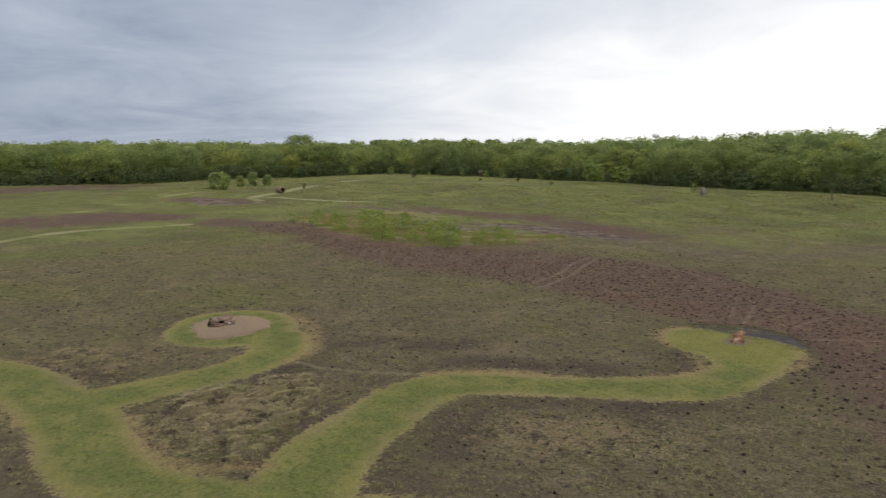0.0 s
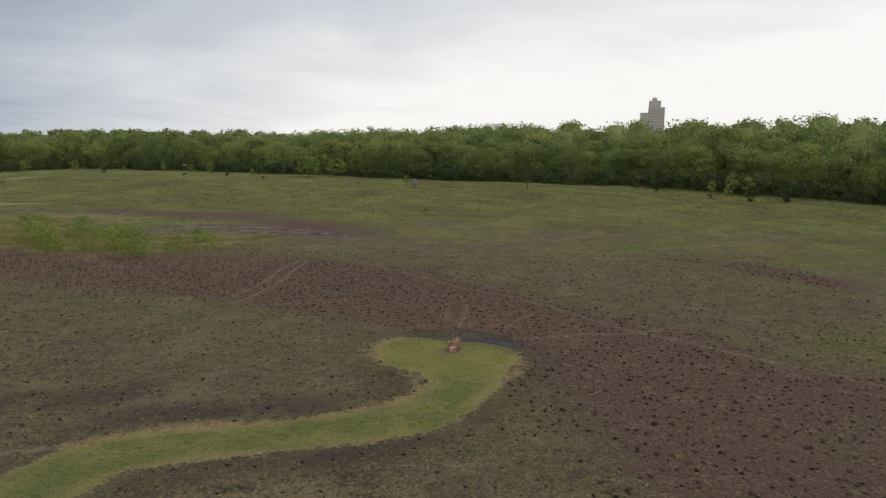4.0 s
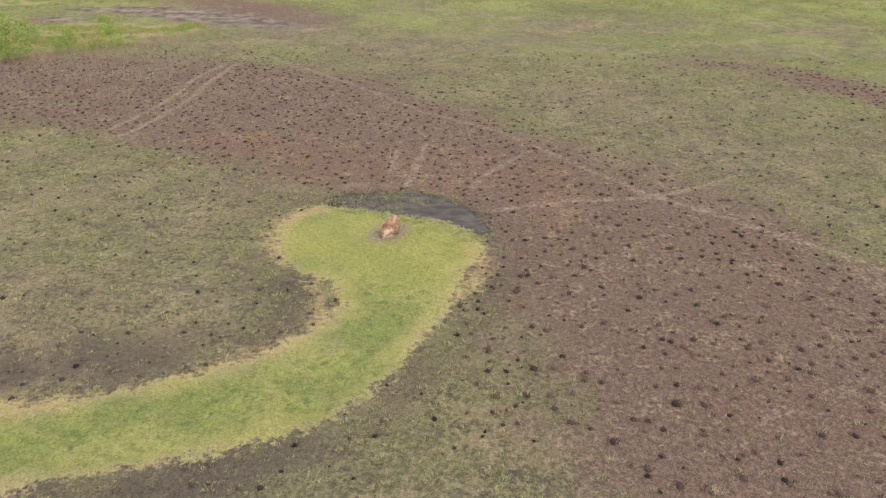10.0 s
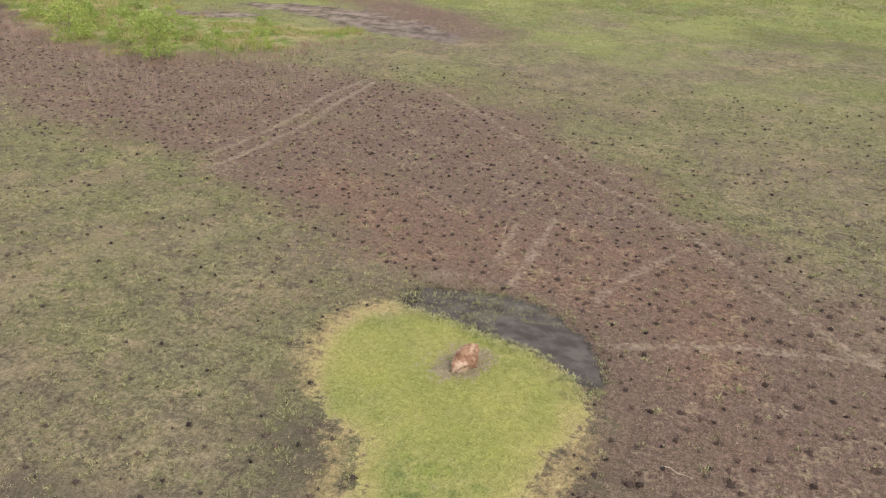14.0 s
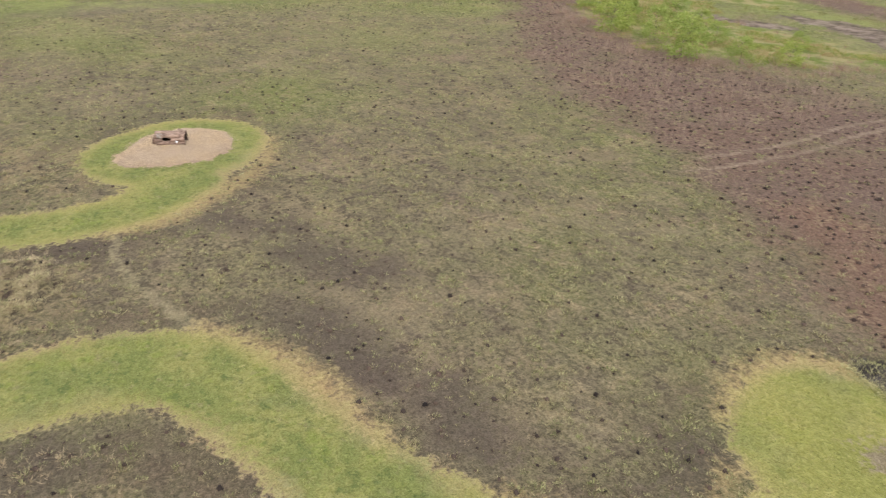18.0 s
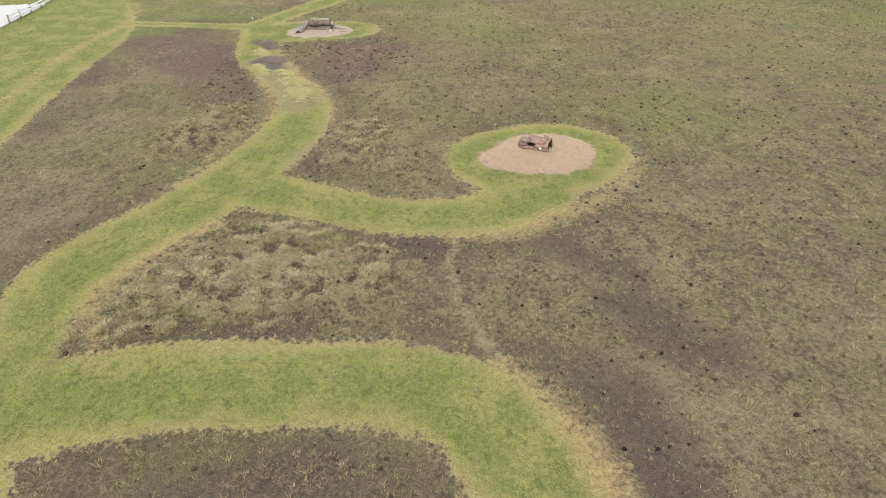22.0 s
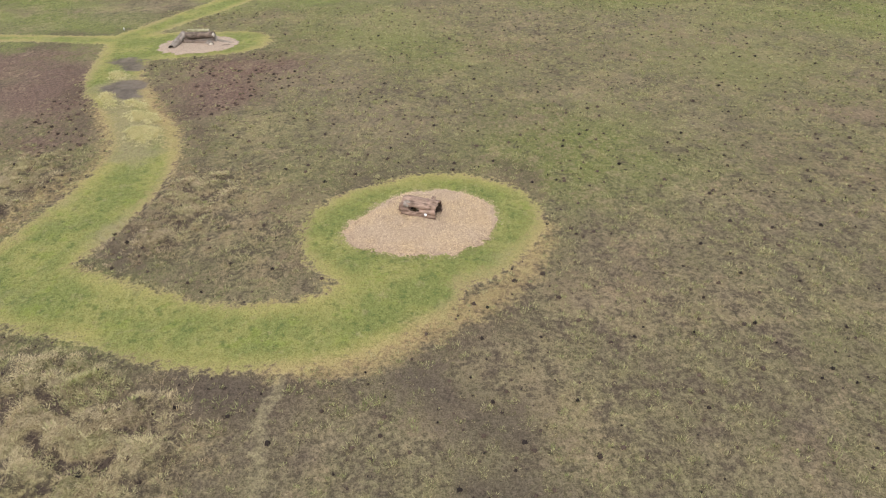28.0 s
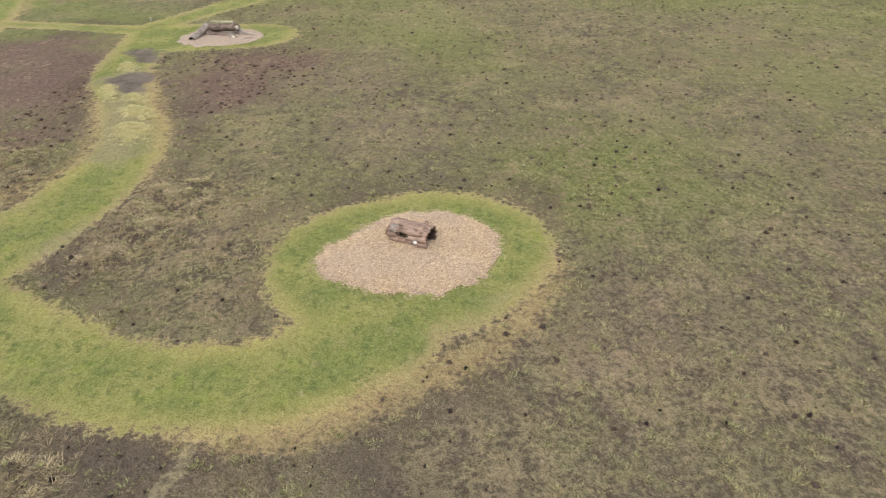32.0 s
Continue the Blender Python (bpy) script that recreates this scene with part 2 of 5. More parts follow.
def smooth(stroke, steps=6):
    """A stroke with points added along a curve through it."""
    p = np.array(stroke, float)
    if len(p) < 3:
        return p
    q = np.vstack([2 * p[0] - p[1], p, 2 * p[-1] - p[-2]])
    out = []
    for i in range(1, len(q) - 2):
        for s in np.arange(steps) / steps:
            out.append(0.5 * (2 * q[i] + (q[i + 1] - q[i - 1]) * s + (2 * q[i - 1] - 5 * q[i] + 4 * q[i + 1] - q[i + 2]) * s**2
                              + (3 * q[i] - q[i - 1] - 3 * q[i + 1] + q[i + 2]) * s**3))
    return np.array(out + [p[-1]])


def inside(strokes, x, y):
    """How far (x, y) lies inside the strokes: metres, negative outside."""
    best = np.full(np.shape(x), -60.0)
    for stroke in strokes:
        p = smooth(stroke)
        for a, b in zip(p[:-1], p[1:]):
            d = b[:2] - a[:2]
            s = np.clip(((x - a[0]) * d[0] + (y - a[1]) * d[1]) / max(d @ d, 1e-9), 0, 1)
            best = np.maximum(best, a[2] + (b[2] - a[2]) * s - np.hypot(x - a[0] - s * d[0], y - a[1] - s * d[1]))
    return best


def wave(x, y, size, seed):
    """Soft uneven values about 0, with features of that size."""
    r = np.random.RandomState(seed)
    out = np.zeros(np.shape(x))
    for k in range(7):
        a, f, ph = r.uniform(0, 6.28), r.uniform(0.6, 1.7) * 6.28 / size, r.uniform(0, 6.28)
        out += np.sin((x * np.cos(a) + y * np.sin(a)) * f + ph + 1.3 * np.sin((y * np.cos(a) - x * np.sin(a)) * f * 0.7 + ph * 2))
    return out / 3.5


def rise(x, y):
    """The lie of the land: level round the paths, a little higher towards the woods."""
    s = np.clip((np.hypot(x + 10, y - 25) - 70) / 110, 0, 1)
    return 2.2 * s * s * (3 - 2 * s)


def mounds(x, y):
    """Hummocks of laid dry grass with bare gaps between them."""
    laid = np.clip(inside(MOUNDS, x, y) / 1.2 + 0.5, 0, 1)
    return laid * np.clip(0.9 * wave(x, y, 2.0, 6) + 0.65 * wave(x, y, 1.1, 16) + 0.40, 0, 1.6)


def clumps(x, y):
    """Where the grass has come back, from bare (-1) to thick (1)."""
    return np.clip(0.62 * wave(x, y, 2.6, 71) + 0.5 * wave(x, y, 1.25, 72) + 0.3 * wave(x, y, 7.0, 73), -1, 1)


def height(x, y):
    d = np.clip((np.hypot(x + 10, y - 25) - 45) / 60, 0, 1)
    return rise(x, y) + 0.34 * mounds(x, y) + d * 0.25 * wave(x, y, 45, 3) - 0.16 * np.clip(inside([POND], x, y) / 0.6 + 0.3, 0, 1) + 0.20 * np.clip(inside(PATCH, x, y) / 0.5 + 0.4, 0, 1)


# ---- materials ----
class Nodes:
    """A material under construction."""

    def __init__(self, name):
        self.m = bpy.data.materials.new(name)
        self.m.use_nodes = True
        self.t = self.m.node_tree
        self.bsdf = self.t.nodes["Principled BSDF"]
        self.pos = self.t.nodes.new("ShaderNodeNewGeometry").outputs["Position"]
        self.obj = self.t.nodes.new("ShaderNodeTexCoord").outputs["Object"]

    def put(self, socket, value):
        if isinstance(value, bpy.types.NodeSocket):
            self.t.links.new(value, socket)
        elif isinstance(value, tuple) and len(value) == 3 and socket.type == "RGBA":
            socket.default_value = (*value, 1)
        else:
            socket.default_value = value

    def noise(self, scale, detail=4.0, rough=0.6, vector=None, stretch=None):
        n = self.t.nodes.new("ShaderNodeTexNoise")
        n.inputs["Scale"].default_value, n.inputs["Detail"].default_value, n.inputs["Roughness"].default_value = scale, detail, rough
        v = vector or self.pos
        if stretch:
            m = self.t.nodes.new("ShaderNodeMapping")
            m.inputs["Scale"].default_value = stretch
            self.put(m.inputs["Vector"], v)
            v = m.outputs[0]
        self.put(n.inputs["Vector"], v)
        return n.outputs[0]

    def cells(self, scale, vector=None, feature="F1"):
        n = self.t.nodes.new("ShaderNodeTexVoronoi")
        n.feature = feature
        n.inputs["Scale"].default_value = scale
        self.put(n.inputs["Vector"], vector or self.pos)
        return n.outputs["Distance"], n.outputs["Color"] if feature == "F1" else None

    def math(self, op, a, b=0.0, clamp=False):
        n = self.t.nodes.new("ShaderNodeMath")
        n.operation, n.use_clamp = op, clamp
        self.put(n.inputs[0], a)
        self.put(n.inputs[1], b)
        return n.outputs[0]

    def step(self, v, lo, hi):
        n = self.t.nodes.new("ShaderNodeMapRange")
        n.interpolation_type = "SMOOTHSTEP"
        self.put(n.inputs["Value"], v)
        n.inputs["From Min"].default_value, n.inputs["From Max"].default_value = lo, hi
        return n.outputs[0]

    def mix(self, f, a, b):
        n = self.t.nodes.new("ShaderNodeMix")
        n.data_type = "RGBA"
        self.put(n.inputs[0], f)
        self.put(n.inputs[6], a)
        self.put(n.inputs[7], b)
        return n.outputs[2]

    def attribute(self, name):
        n = self.t.nodes.new("ShaderNodeAttribute")
        n.attribute_name = name
        return n.outputs["Fac"]

    def island(self):
        return self.t.nodes.new("ShaderNodeNewGeometry").outputs["Random Per Island"]

    def object_random(self):
        return self.t.nodes.new("ShaderNodeObjectInfo").outputs["Random"]

    def bump(self, h, strength=0.5, distance=0.05):
        n = self.t.nodes.new("ShaderNodeBump")
        n.inputs["Strength"].default_value, n.inputs["Distance"].default_value = strength, distance
        self.put(n.inputs["Height"], h)
        self.put(self.bsdf.inputs["Normal"], n.outputs[0])

    def done(self, colour, rough=0.85, specular=0.2):
        self.put(self.bsdf.inputs["Base Color"], colour)
        self.put(self.bsdf.inputs["Roughness"], rough)
        self.bsdf.inputs["Specular IOR Level"].default_value = specular
        return self.m


def ground_material():
    m = Nodes("burnt_prairie_ground")
    at = m.attribute
    broad, patch = m.noise(0.05, 3), m.step(m.noise(0.33, 5, 0.62), 0.3, 0.7)
    clump, tuft, grain = m.step(m.noise(1.5, 4, 0.6), 0.3, 0.7), m.step(m.noise(5.0, 4, 0.65), 0.3, 0.7), m.step(m.noise(17.0, 3, 0.65), 0.28, 0.72)
    edge = m.math("ADD", m.math("MULTIPLY", m.math("SUBTRACT", clump, 0.5), 0.7), m.math("MULTIPLY", m.math("SUBTRACT", tuft, 0.5), 0.75))
    fleck = m.math("ADD", m.math("MULTIPLY", grain, 0.6), m.math("MULTIPLY", tuft, 0.4))
    # soil and thatch of the prairie
    soil = m.mix(fleck, (0.058, 0.043, 0.033), (0.212, 0.156, 0.112))
    olive = m.mix(fleck, (0.082, 0.070, 0.037), (0.320, 0.270, 0.152))
    green = m.mix(fleck, (0.084, 0.096, 0.026), (0.280, 0.300, 0.095))
    burnt = m.mix(fleck, (0.062, 0.040, 0.031), (0.278, 0.184, 0.138))
    burnt = m.mix(m.math("MULTIPLY", m.step(m.noise(0.11, 4), 0.46, 0.64), 0.5), burnt, m.mix(fleck, (0.066, 0.038, 0.028), (0.285, 0.178, 0.126)))
    straw = m.mix(fleck, (0.20, 0.145, 0.080), (0.50, 0.385, 0.22))
    cover = m.math("ADD", m.math("MULTIPLY", m.math("SUBTRACT", patch, 0.5), 1.1), m.math("MULTIPLY", m.math("SUBTRACT", clump, 0.5), 1.0))
    cover = m.math("ADD", cover, m.math("MULTIPLY", m.math("SUBTRACT", tuft, 0.5), 0.9))
    sward = m.math("ADD", m.math("MULTIPLY", at("clumps"), 0.42), m.math("MULTIPLY", cover, 0.48))
    grass = m.mix(m.step(m.math("ADD", broad, m.math("MULTIPLY", at("green"), 0.5)), 0.42, 0.95), olive, green)
    c = m.mix(m.step(m.math("ADD", sward, m.math("MULTIPLY", at("green"), 0.7)), -1.0, 0.5), soil, grass)
    c = m.mix(m.math("MULTIPLY", m.step(m.math("ADD", m.noise(0.21, 4), m.math("MULTIPLY", cover, 0.12)), 0.50, 0.70), 0.44), c, straw)
    # tuft relief put into the colour: shaded gaps between clumps, then lit clump tops
    c = m.mix(m.math("MULTIPLY", m.step(m.math("ADD", clump, m.math("MULTIPLY", tuft, 0.5)), 0.75, 0.2), 0.36), c, m.mix(grain, (0.040, 0.034, 0.024), (0.100, 0.080, 0.058)))
    c = m.mix(m.math("MULTIPLY", m.step(m.math("ADD", clump, m.math("MULTIPLY", tuft, 0.6)), 0.95, 1.5), 0.36), c, m.mix(grain, (0.18, 0.165, 0.07), (0.38, 0.34, 0.18)))
    # brown thatch in broad drifts
    drift = m.step(m.math("ADD", m.noise(0.085, 5, 0.6), m.math("MULTIPLY", cover, 0.09)), 0.44, 0.62)
    c = m.mix(m.math("MULTIPLY", m.math("MULTIPLY", drift, 0.48), m.step(at("green"), 0.75, 0.2)), c, m.mix(m.step(m.noise(0.27, 4), 0.42, 0.62), m.mix(fleck, (0.080, 0.057, 0.043), (0.262, 0.192, 0.142)), m.mix(fleck, (0.150, 0.110, 0.072), (0.420, 0.325, 0.210))))
    burn = m.step(m.math("ADD", m.math("ADD", at("burn"), m.math("MULTIPLY", m.math("SUBTRACT", m.noise(0.13, 4), 0.5), 2.0)), m.math("MULTIPLY", cover, 0.35)), 0.0, 1.0)
    c = m.mix(burn, c, m.mix(m.math("MULTIPLY", m.step(cover, 0.1, 1.1), 0.55), burnt, m.mix(fleck, (0.115, 0.080, 0.058), (0.365, 0.262, 0.186))))
    rust = m.step(m.math("ADD", at("rust"), m.math("MULTIPLY", cover, 0.25)), 0.2, 0.9)
    c = m.mix(m.math("MULTIPLY", rust, m.math("ADD", 0.2, m.math("MULTIPLY", patch, 0.4))), c, m.mix(fleck, (0.078, 0.042, 0.028), (0.345, 0.205, 0.136)))
    dry = m.step(m.math("ADD", at("straw"), m.math("MULTIPLY", cover, 0.75)), 0.25, 1.15)
    c = m.mix(m.math("MULTIPLY", dry, 0.6), c, straw)
    c = m.mix(m.math("MULTIPLY", m.math("MULTIPLY", at("straw"), m.step(cover, 0.3, -0.8)), 0.85), c, (0.085, 0.064, 0.050))
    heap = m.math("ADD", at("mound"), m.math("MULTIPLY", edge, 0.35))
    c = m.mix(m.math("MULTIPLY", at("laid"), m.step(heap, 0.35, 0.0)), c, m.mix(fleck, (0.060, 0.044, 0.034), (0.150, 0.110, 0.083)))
    c = m.mix(m.math("MULTIPLY", m.step(heap, 0.3, 1.0), 0.75), c, m.mix(m.step(m.noise(0.5, 3), 0.42, 0.6), m.mix(fleck, (0.22, 0.17, 0.098), (0.49, 0.39, 0.24)), m.mix(fleck, (0.16, 0.145, 0.062), (0.38, 0.335, 0.17))))
    # scorched strip that follows the mown edge
    lawn = m.math("ADD", at("lawn"), m.math("MULTIPLY", edge, 0.5))
    near = m.math("MULTIPLY", m.step(m.math("ADD", at("lawn"), m.math("MULTIPLY", patch, 1.6)), -2.6, -0.2), m.step(m.math("ADD", m.noise(0.16, 3), m.math("MULTIPLY", cover, 0.18)), 0.42, 0.62))
    c = m.mix(m.math("MULTIPLY", near, 0.62), c, m.mix(fleck, (0.052, 0.039, 0.029), (0.180, 0.132, 0.092)))
    bald = m.step(m.math("ADD", m.math("MULTIPLY", at("scorch"), 0.8), m.math("MULTIPLY", cover, 0.9)), -0.5, 0.9)
    c = m.mix(m.math("MULTIPLY", bald, 0.7), c, m.mix(fleck, (0.058, 0.045, 0.036), (0.155, 0.118, 0.090)))
    # streaks of fresh and of dull grass in the far meadow
    c = m.mix(m.math("MULTIPLY", m.math("MULTIPLY", m.step(m.noise(0.07, 5, 0.65), 0.48, 0.60), m.math("MULTIPLY", at("far"), m.math("SUBTRACT", 1.0, burn))), 0.5), c, m.mix(grain, (0.20, 0.215, 0.060), (0.36, 0.365, 0.125)))
    c = m.mix(m.math("MULTIPLY", m.math("MULTIPLY", m.step(m.noise(0.052, 5, 0.65), 0.53, 0.64), at("far")), 0.5), c, m.mix(grain, (0.070, 0.058, 0.036), (0.175, 0.142, 0.088)))
    # trodden trails
    trail = m.step(m.math("ADD", at("trail"), m.math("MULTIPLY", edge, 0.25)), -0.2, 0.12)
    c = m.mix(m.math("MULTIPLY", trail, m.math("ADD", 0.34, m.math("MULTIPLY", clump, 0.45))), c, m.mix(burn, m.mix(fleck, (0.205, 0.170, 0.098), (0.45, 0.375, 0.215)), m.mix(fleck, (0.20, 0.145, 0.105), (0.43, 0.325, 0.23))))
    # marsh grass
    wet = m.step(m.math("ADD", at("marsh"), m.math("MULTIPLY", m.math("SUBTRACT", m.noise(0.3, 4), 0.5), 9.0)), -1.0, 1.0)
    c = m.mix(wet, c, m.mix(m.step(m.noise(0.4, 4), 0.4, 0.6), (0.16, 0.19, 0.045), (0.31, 0.26, 0.12)))
    way = m.step(m.math("ADD", at("way"), m.math("MULTIPLY", m.math("SUBTRACT", m.noise(0.2, 4), 0.5), 2.5)), -0.5, 0.7)
    c = m.mix(m.math("MULTIPLY", way, 0.85), c, m.mix(m.step(m.noise(0.15, 3), 0.4, 0.6), (0.43, 0.385, 0.21), (0.31, 0.33, 0.135)))
    # straw rim, then mown turf
    rim = m.step(lawn, -0.26, -0.04)
    c = m.mix(m.math("MULTIPLY", rim, m.math("MULTIPLY", m.step(m.noise(0.35, 4), 0.30, 0.58), m.math("ADD", 0.55, m.math("MULTIPLY", clump, 0.4)))), c, m.mix(patch, m.mix(fleck, (0.23, 0.145, 0.080), (0.54, 0.375, 0.225)), m.mix(fleck, (0.25, 0.19, 0.095), (0.56, 0.45, 0.25))))
    c = m.mix(m.step(lawn, -0.12, 0.10), c, m.mix(patch, m.mix(fleck, (0.23, 0.180, 0.080), (0.50, 0.405, 0.195)), m.mix(fleck, (0.235, 0.205, 0.070), (0.47, 0.405, 0.165))))
    turf = m.mix(fleck, (0.118, 0.138, 0.036), (0.300, 0.314, 0.104))
    turf = m.mix(m.math("MULTIPLY", m.step(m.noise(0.45, 4), 0.44, 0.60), 0.9), turf, m.mix(fleck, (0.200, 0.190, 0.052), (0.42, 0.385, 0.145)))
    turf = m.mix(m.math("MULTIPLY", m.step(m.noise(0.9, 5, 0.65), 0.52, 0.64), 0.75), turf, m.mix(fleck, (0.130, 0.165, 0.032), (0.300, 0.338, 0.088)))
    turf = m.mix(m.math("MULTIPLY", m.step(m.noise(2.4, 3), 0.52, 0.66), 0.6), turf, m.mix(fleck, (0.065, 0.092, 0.026), (0.15, 0.185, 0.060)))
    turf = m.mix(m.math("MULTIPLY", m.step(m.noise(1.4, 5, 0.7), 0.56, 0.68), 0.6), turf, m.mix(fleck, (0.20, 0.17, 0.075), (0.42, 0.36, 0.18)))
    turf = m.mix(m.math("MULTIPLY", at("yellow"), 0.5), turf, m.mix(fleck, (0.265, 0.240, 0.050), (0.47, 0.425, 0.13)))
    fringe = m.math("MULTIPLY", m.step(m.math("ADD", at("lawn"), m.math("MULTIPLY", edge, 0.5)), 1.3, 0.1), m.step(m.noise(0.2, 3), 0.36, 0.60))
    turf = m.mix(m.math("MULTIPLY", fringe, 0.75), turf, m.mix(fleck, (0.25, 0.22, 0.062), (0.52, 0.445, 0.165)))
    worn = m.math("ADD", at("worn"), m.math("MULTIPLY", m.math("SUBTRACT", patch, 0.5), 0.8))
    turf = m.mix(m.math("MULTIPLY", m.step(worn, 0.15, 1.0), 0.8), turf, m.mix(fleck, (0.205, 0.165, 0.090), (0.41, 0.345, 0.20)))
    wide = m.math("MULTIPLY", m.step(m.noise(0.12, 2), 0.46, 0.66), 0.55)
    inner = m.step(m.math("SUBTRACT", m.math("ADD", at("lawn"), m.math("MULTIPLY", edge, 0.7)), wide), -0.40, 0.50)
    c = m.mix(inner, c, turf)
    band = m.step(m.math("ADD", at("margin"), m.math("MULTIPLY", edge, 0.75)), -0.45, 0.5)
    c = m.mix(m.math("MULTIPLY", band, m.math("ADD", 0.5, m.math("MULTIPLY", patch, 0.4))), c, m.mix(clump, m.mix(fleck, (0.26, 0.165, 0.078), (0.52, 0.365, 0.185)), m.mix(fleck, (0.28, 0.21, 0.085), (0.57, 0.45, 0.215))))
    pale = m.step(m.math("ADD", at("patch"), m.math("MULTIPLY", edge, 1.0)), -0.25, 0.3)
    c = m.mix(m.math("MULTIPLY", pale, 0.85), c, m.mix(fleck, (0.33, 0.285, 0.11), (0.62, 0.53, 0.29)))
    # mud and standing water
    mud = m.step(m.math("ADD", at("mud"), m.math("MULTIPLY", m.math("ADD", edge, m.math("MULTIPLY", m.math("SUBTRACT", m.noise(0.25, 4), 0.5), 7.0)), m.math("ADD", 0.35, m.math("MULTIPLY", at("far"), 0.65)))), -0.35, 0.35)
    c = m.mix(m.math("MULTIPLY", mud, 0.9), c, m.mix(at("far"), m.mix(clump, (0.085, 0.070, 0.062), (0.165, 0.138, 0.122)), m.mix(m.step(m.noise(0.55, 5, 0.65), 0.35, 0.65), (0.105, 0.073, 0.058), (0.31, 0.232, 0.188))))
    pond = m.step(m.math("ADD", at("pond"), m.math("MULTIPLY", edge, 0.5)), -0.1, 0.12)
    c = m.mix(pond, c, m.mix(m.step(m.noise(2.2, 4), 0.35, 0.65), (0.052, 0.043, 0.036), (0.112, 0.094, 0.078)))
    # bare soil round the boulder
    bare = m.step(m.math("ADD", at("bare"), m.math("MULTIPLY", edge, 0.9)), -0.25, 0.35)
    c = m.mix(m.math("MULTIPLY", bare, 0.85), c, m.mix(fleck, (0.17, 0.125, 0.088), (0.40, 0.31, 0.22)))
    m.bump(m.math("ADD", m.math("MULTIPLY", tuft, 1.0), m.math("ADD", m.math("MULTIPLY", clump, 0.8), m.math("MULTIPLY", grain, 0.4))), 0.9, 0.14)
    return m.done(c, 0.95, 0.1)


def blade_material(name, low, high, dry, amount=0.25, drift=None):
    """Thin leaves: colours vary leaf by leaf and from place to place."""
    m = Nodes(name)
    r = m.island()
    c = m.mix(r, low, high)
    c = m.mix(m.math("MULTIPLY", m.step(m.math("ADD", m.noise(0.4, 3), m.math("MULTIPLY", r, 0.3)), 0.5, 0.85), amount * 3, True), c, dry)
    if drift:
        c = m.mix(m.math("MULTIPLY", m.step(m.noise(0.055, 5, 0.65), 0.46, 0.60), 0.65), c, drift)
    return m.done(c, 0.8, 0.15)


def leaf_material(name, low, high, back=0.25):
    m = Nodes(name)
    c = m.mix(m.island(), low, high)
    c = m.mix(m.math("MULTIPLY", m.object_random(), 0.5), c, m.mix(m.island(), (low[0] * 1.5, low[1] * 1.35, low[2] * 0.9), (high[0] * 1.35, high[1] * 1.12, high[2])))
    c = m.mix(m.math("MULTIPLY", m.step(m.noise(0.22, 2), 0.4, 0.65), 0.5), c, (low[0] * 0.8, low[1] * 0.85, low[2] * 0.9))
    m.done(c, 0.7, 0.2)
    # light that comes through the leaves
    glow = m.t.nodes.new("ShaderNodeBsdfTranslucent")
    m.put(glow.inputs["Color"], c)
    both = m.t.nodes.new("ShaderNodeMixShader")
    both.inputs[0].default_value = back
    m.t.links.new(m.bsdf.outputs[0], both.inputs[1])
    m.t.links.new(glow.outputs[0], both.inputs[2])
    m.t.links.new(both.outputs[0], m.t.nodes["Material Output"].inputs["Surface"])
    return m.m


def bark_material(name, low, high, scale=6.0, stretch=(1, 1, 1)):
    m = Nodes(name)
    n = m.noise(scale, 6, 0.7, m.obj, stretch)
    c = m.mix(m.step(n, 0.3, 0.7), low, high)
    c = m.mix(m.math("MULTIPLY", m.step(m.noise(1.6, 3, 0.6, m.obj), 0.5, 0.7), 0.5), c, (high[0] * 1.15, high[1] * 1.1, high[2] * 1.1))
    m.bump(n, 0.8, 0.04)
    return m.done(c, 0.9)


def rock_material():
    m = Nodes("orange_sandstone")
    n = m.noise(2.6, 6, 0.7, m.obj)
    c = m.mix(m.step(n, 0.35, 0.65), (0.185, 0.088, 0.050), (0.46, 0.275, 0.170))
    c = m.mix(m.math("MULTIPLY", m.step(m.noise(1.4, 5, 0.65, m.obj), 0.49, 0.64), 0.7), c, m.mix(m.noise(11.0, 3, 0.6, m.obj), (0.38, 0.26, 0.175), (0.62, 0.49, 0.37)))
    c = m.mix(m.math("MULTIPLY", m.step(m.noise(7.0, 4, 0.7, m.obj), 0.53, 0.66), 0.75), c, (0.13, 0.062, 0.038))
    m.bump(m.math("ADD", n, m.noise(14.0, 4, 0.7, m.obj)), 0.9, 0.07)
    return m.done(c, 0.85)


def plain_material(name, a, b, scale=8.0, rough=0.85, metal=0.0):
    m = Nodes(name)
    n = m.noise(scale, 4, 0.65, m.obj)
    m.bump(n, 0.3, 0.01)
    m.bsdf.inputs["Metallic"].default_value = metal
    return m.done(m.mix(n, a, b), rough)


def chip_material(name="wood_chips", low=(0.21, 0.138, 0.090), high=(0.70, 0.525, 0.325)):
    m = Nodes(name)
    c = m.mix(m.island(), low, high)
    c = m.mix(m.math("MULTIPLY", m.step(m.noise(0.45, 4), 0.42, 0.62), 0.5), c, m.mix(m.island(), (0.22, 0.16, 0.125), (0.54, 0.425, 0.325)))
    return m.done(c, 0.9, 0.1)


def chip_bed_material(name="trodden_wood_chips", low=(0.20, 0.138, 0.092), high=(0.47, 0.35, 0.25)):
    m = Nodes(name)
    d, col = m.cells(26.0)
    c = m.mix(col, low, high)
    c = m.mix(m.math("MULTIPLY", m.step(m.noise(0.9, 4), 0.45, 0.75), 0.45), c, (0.30, 0.215, 0.165))
    m.bump(d, 0.6, 0.03)
    return m.done(c, 0.9, 0.1)


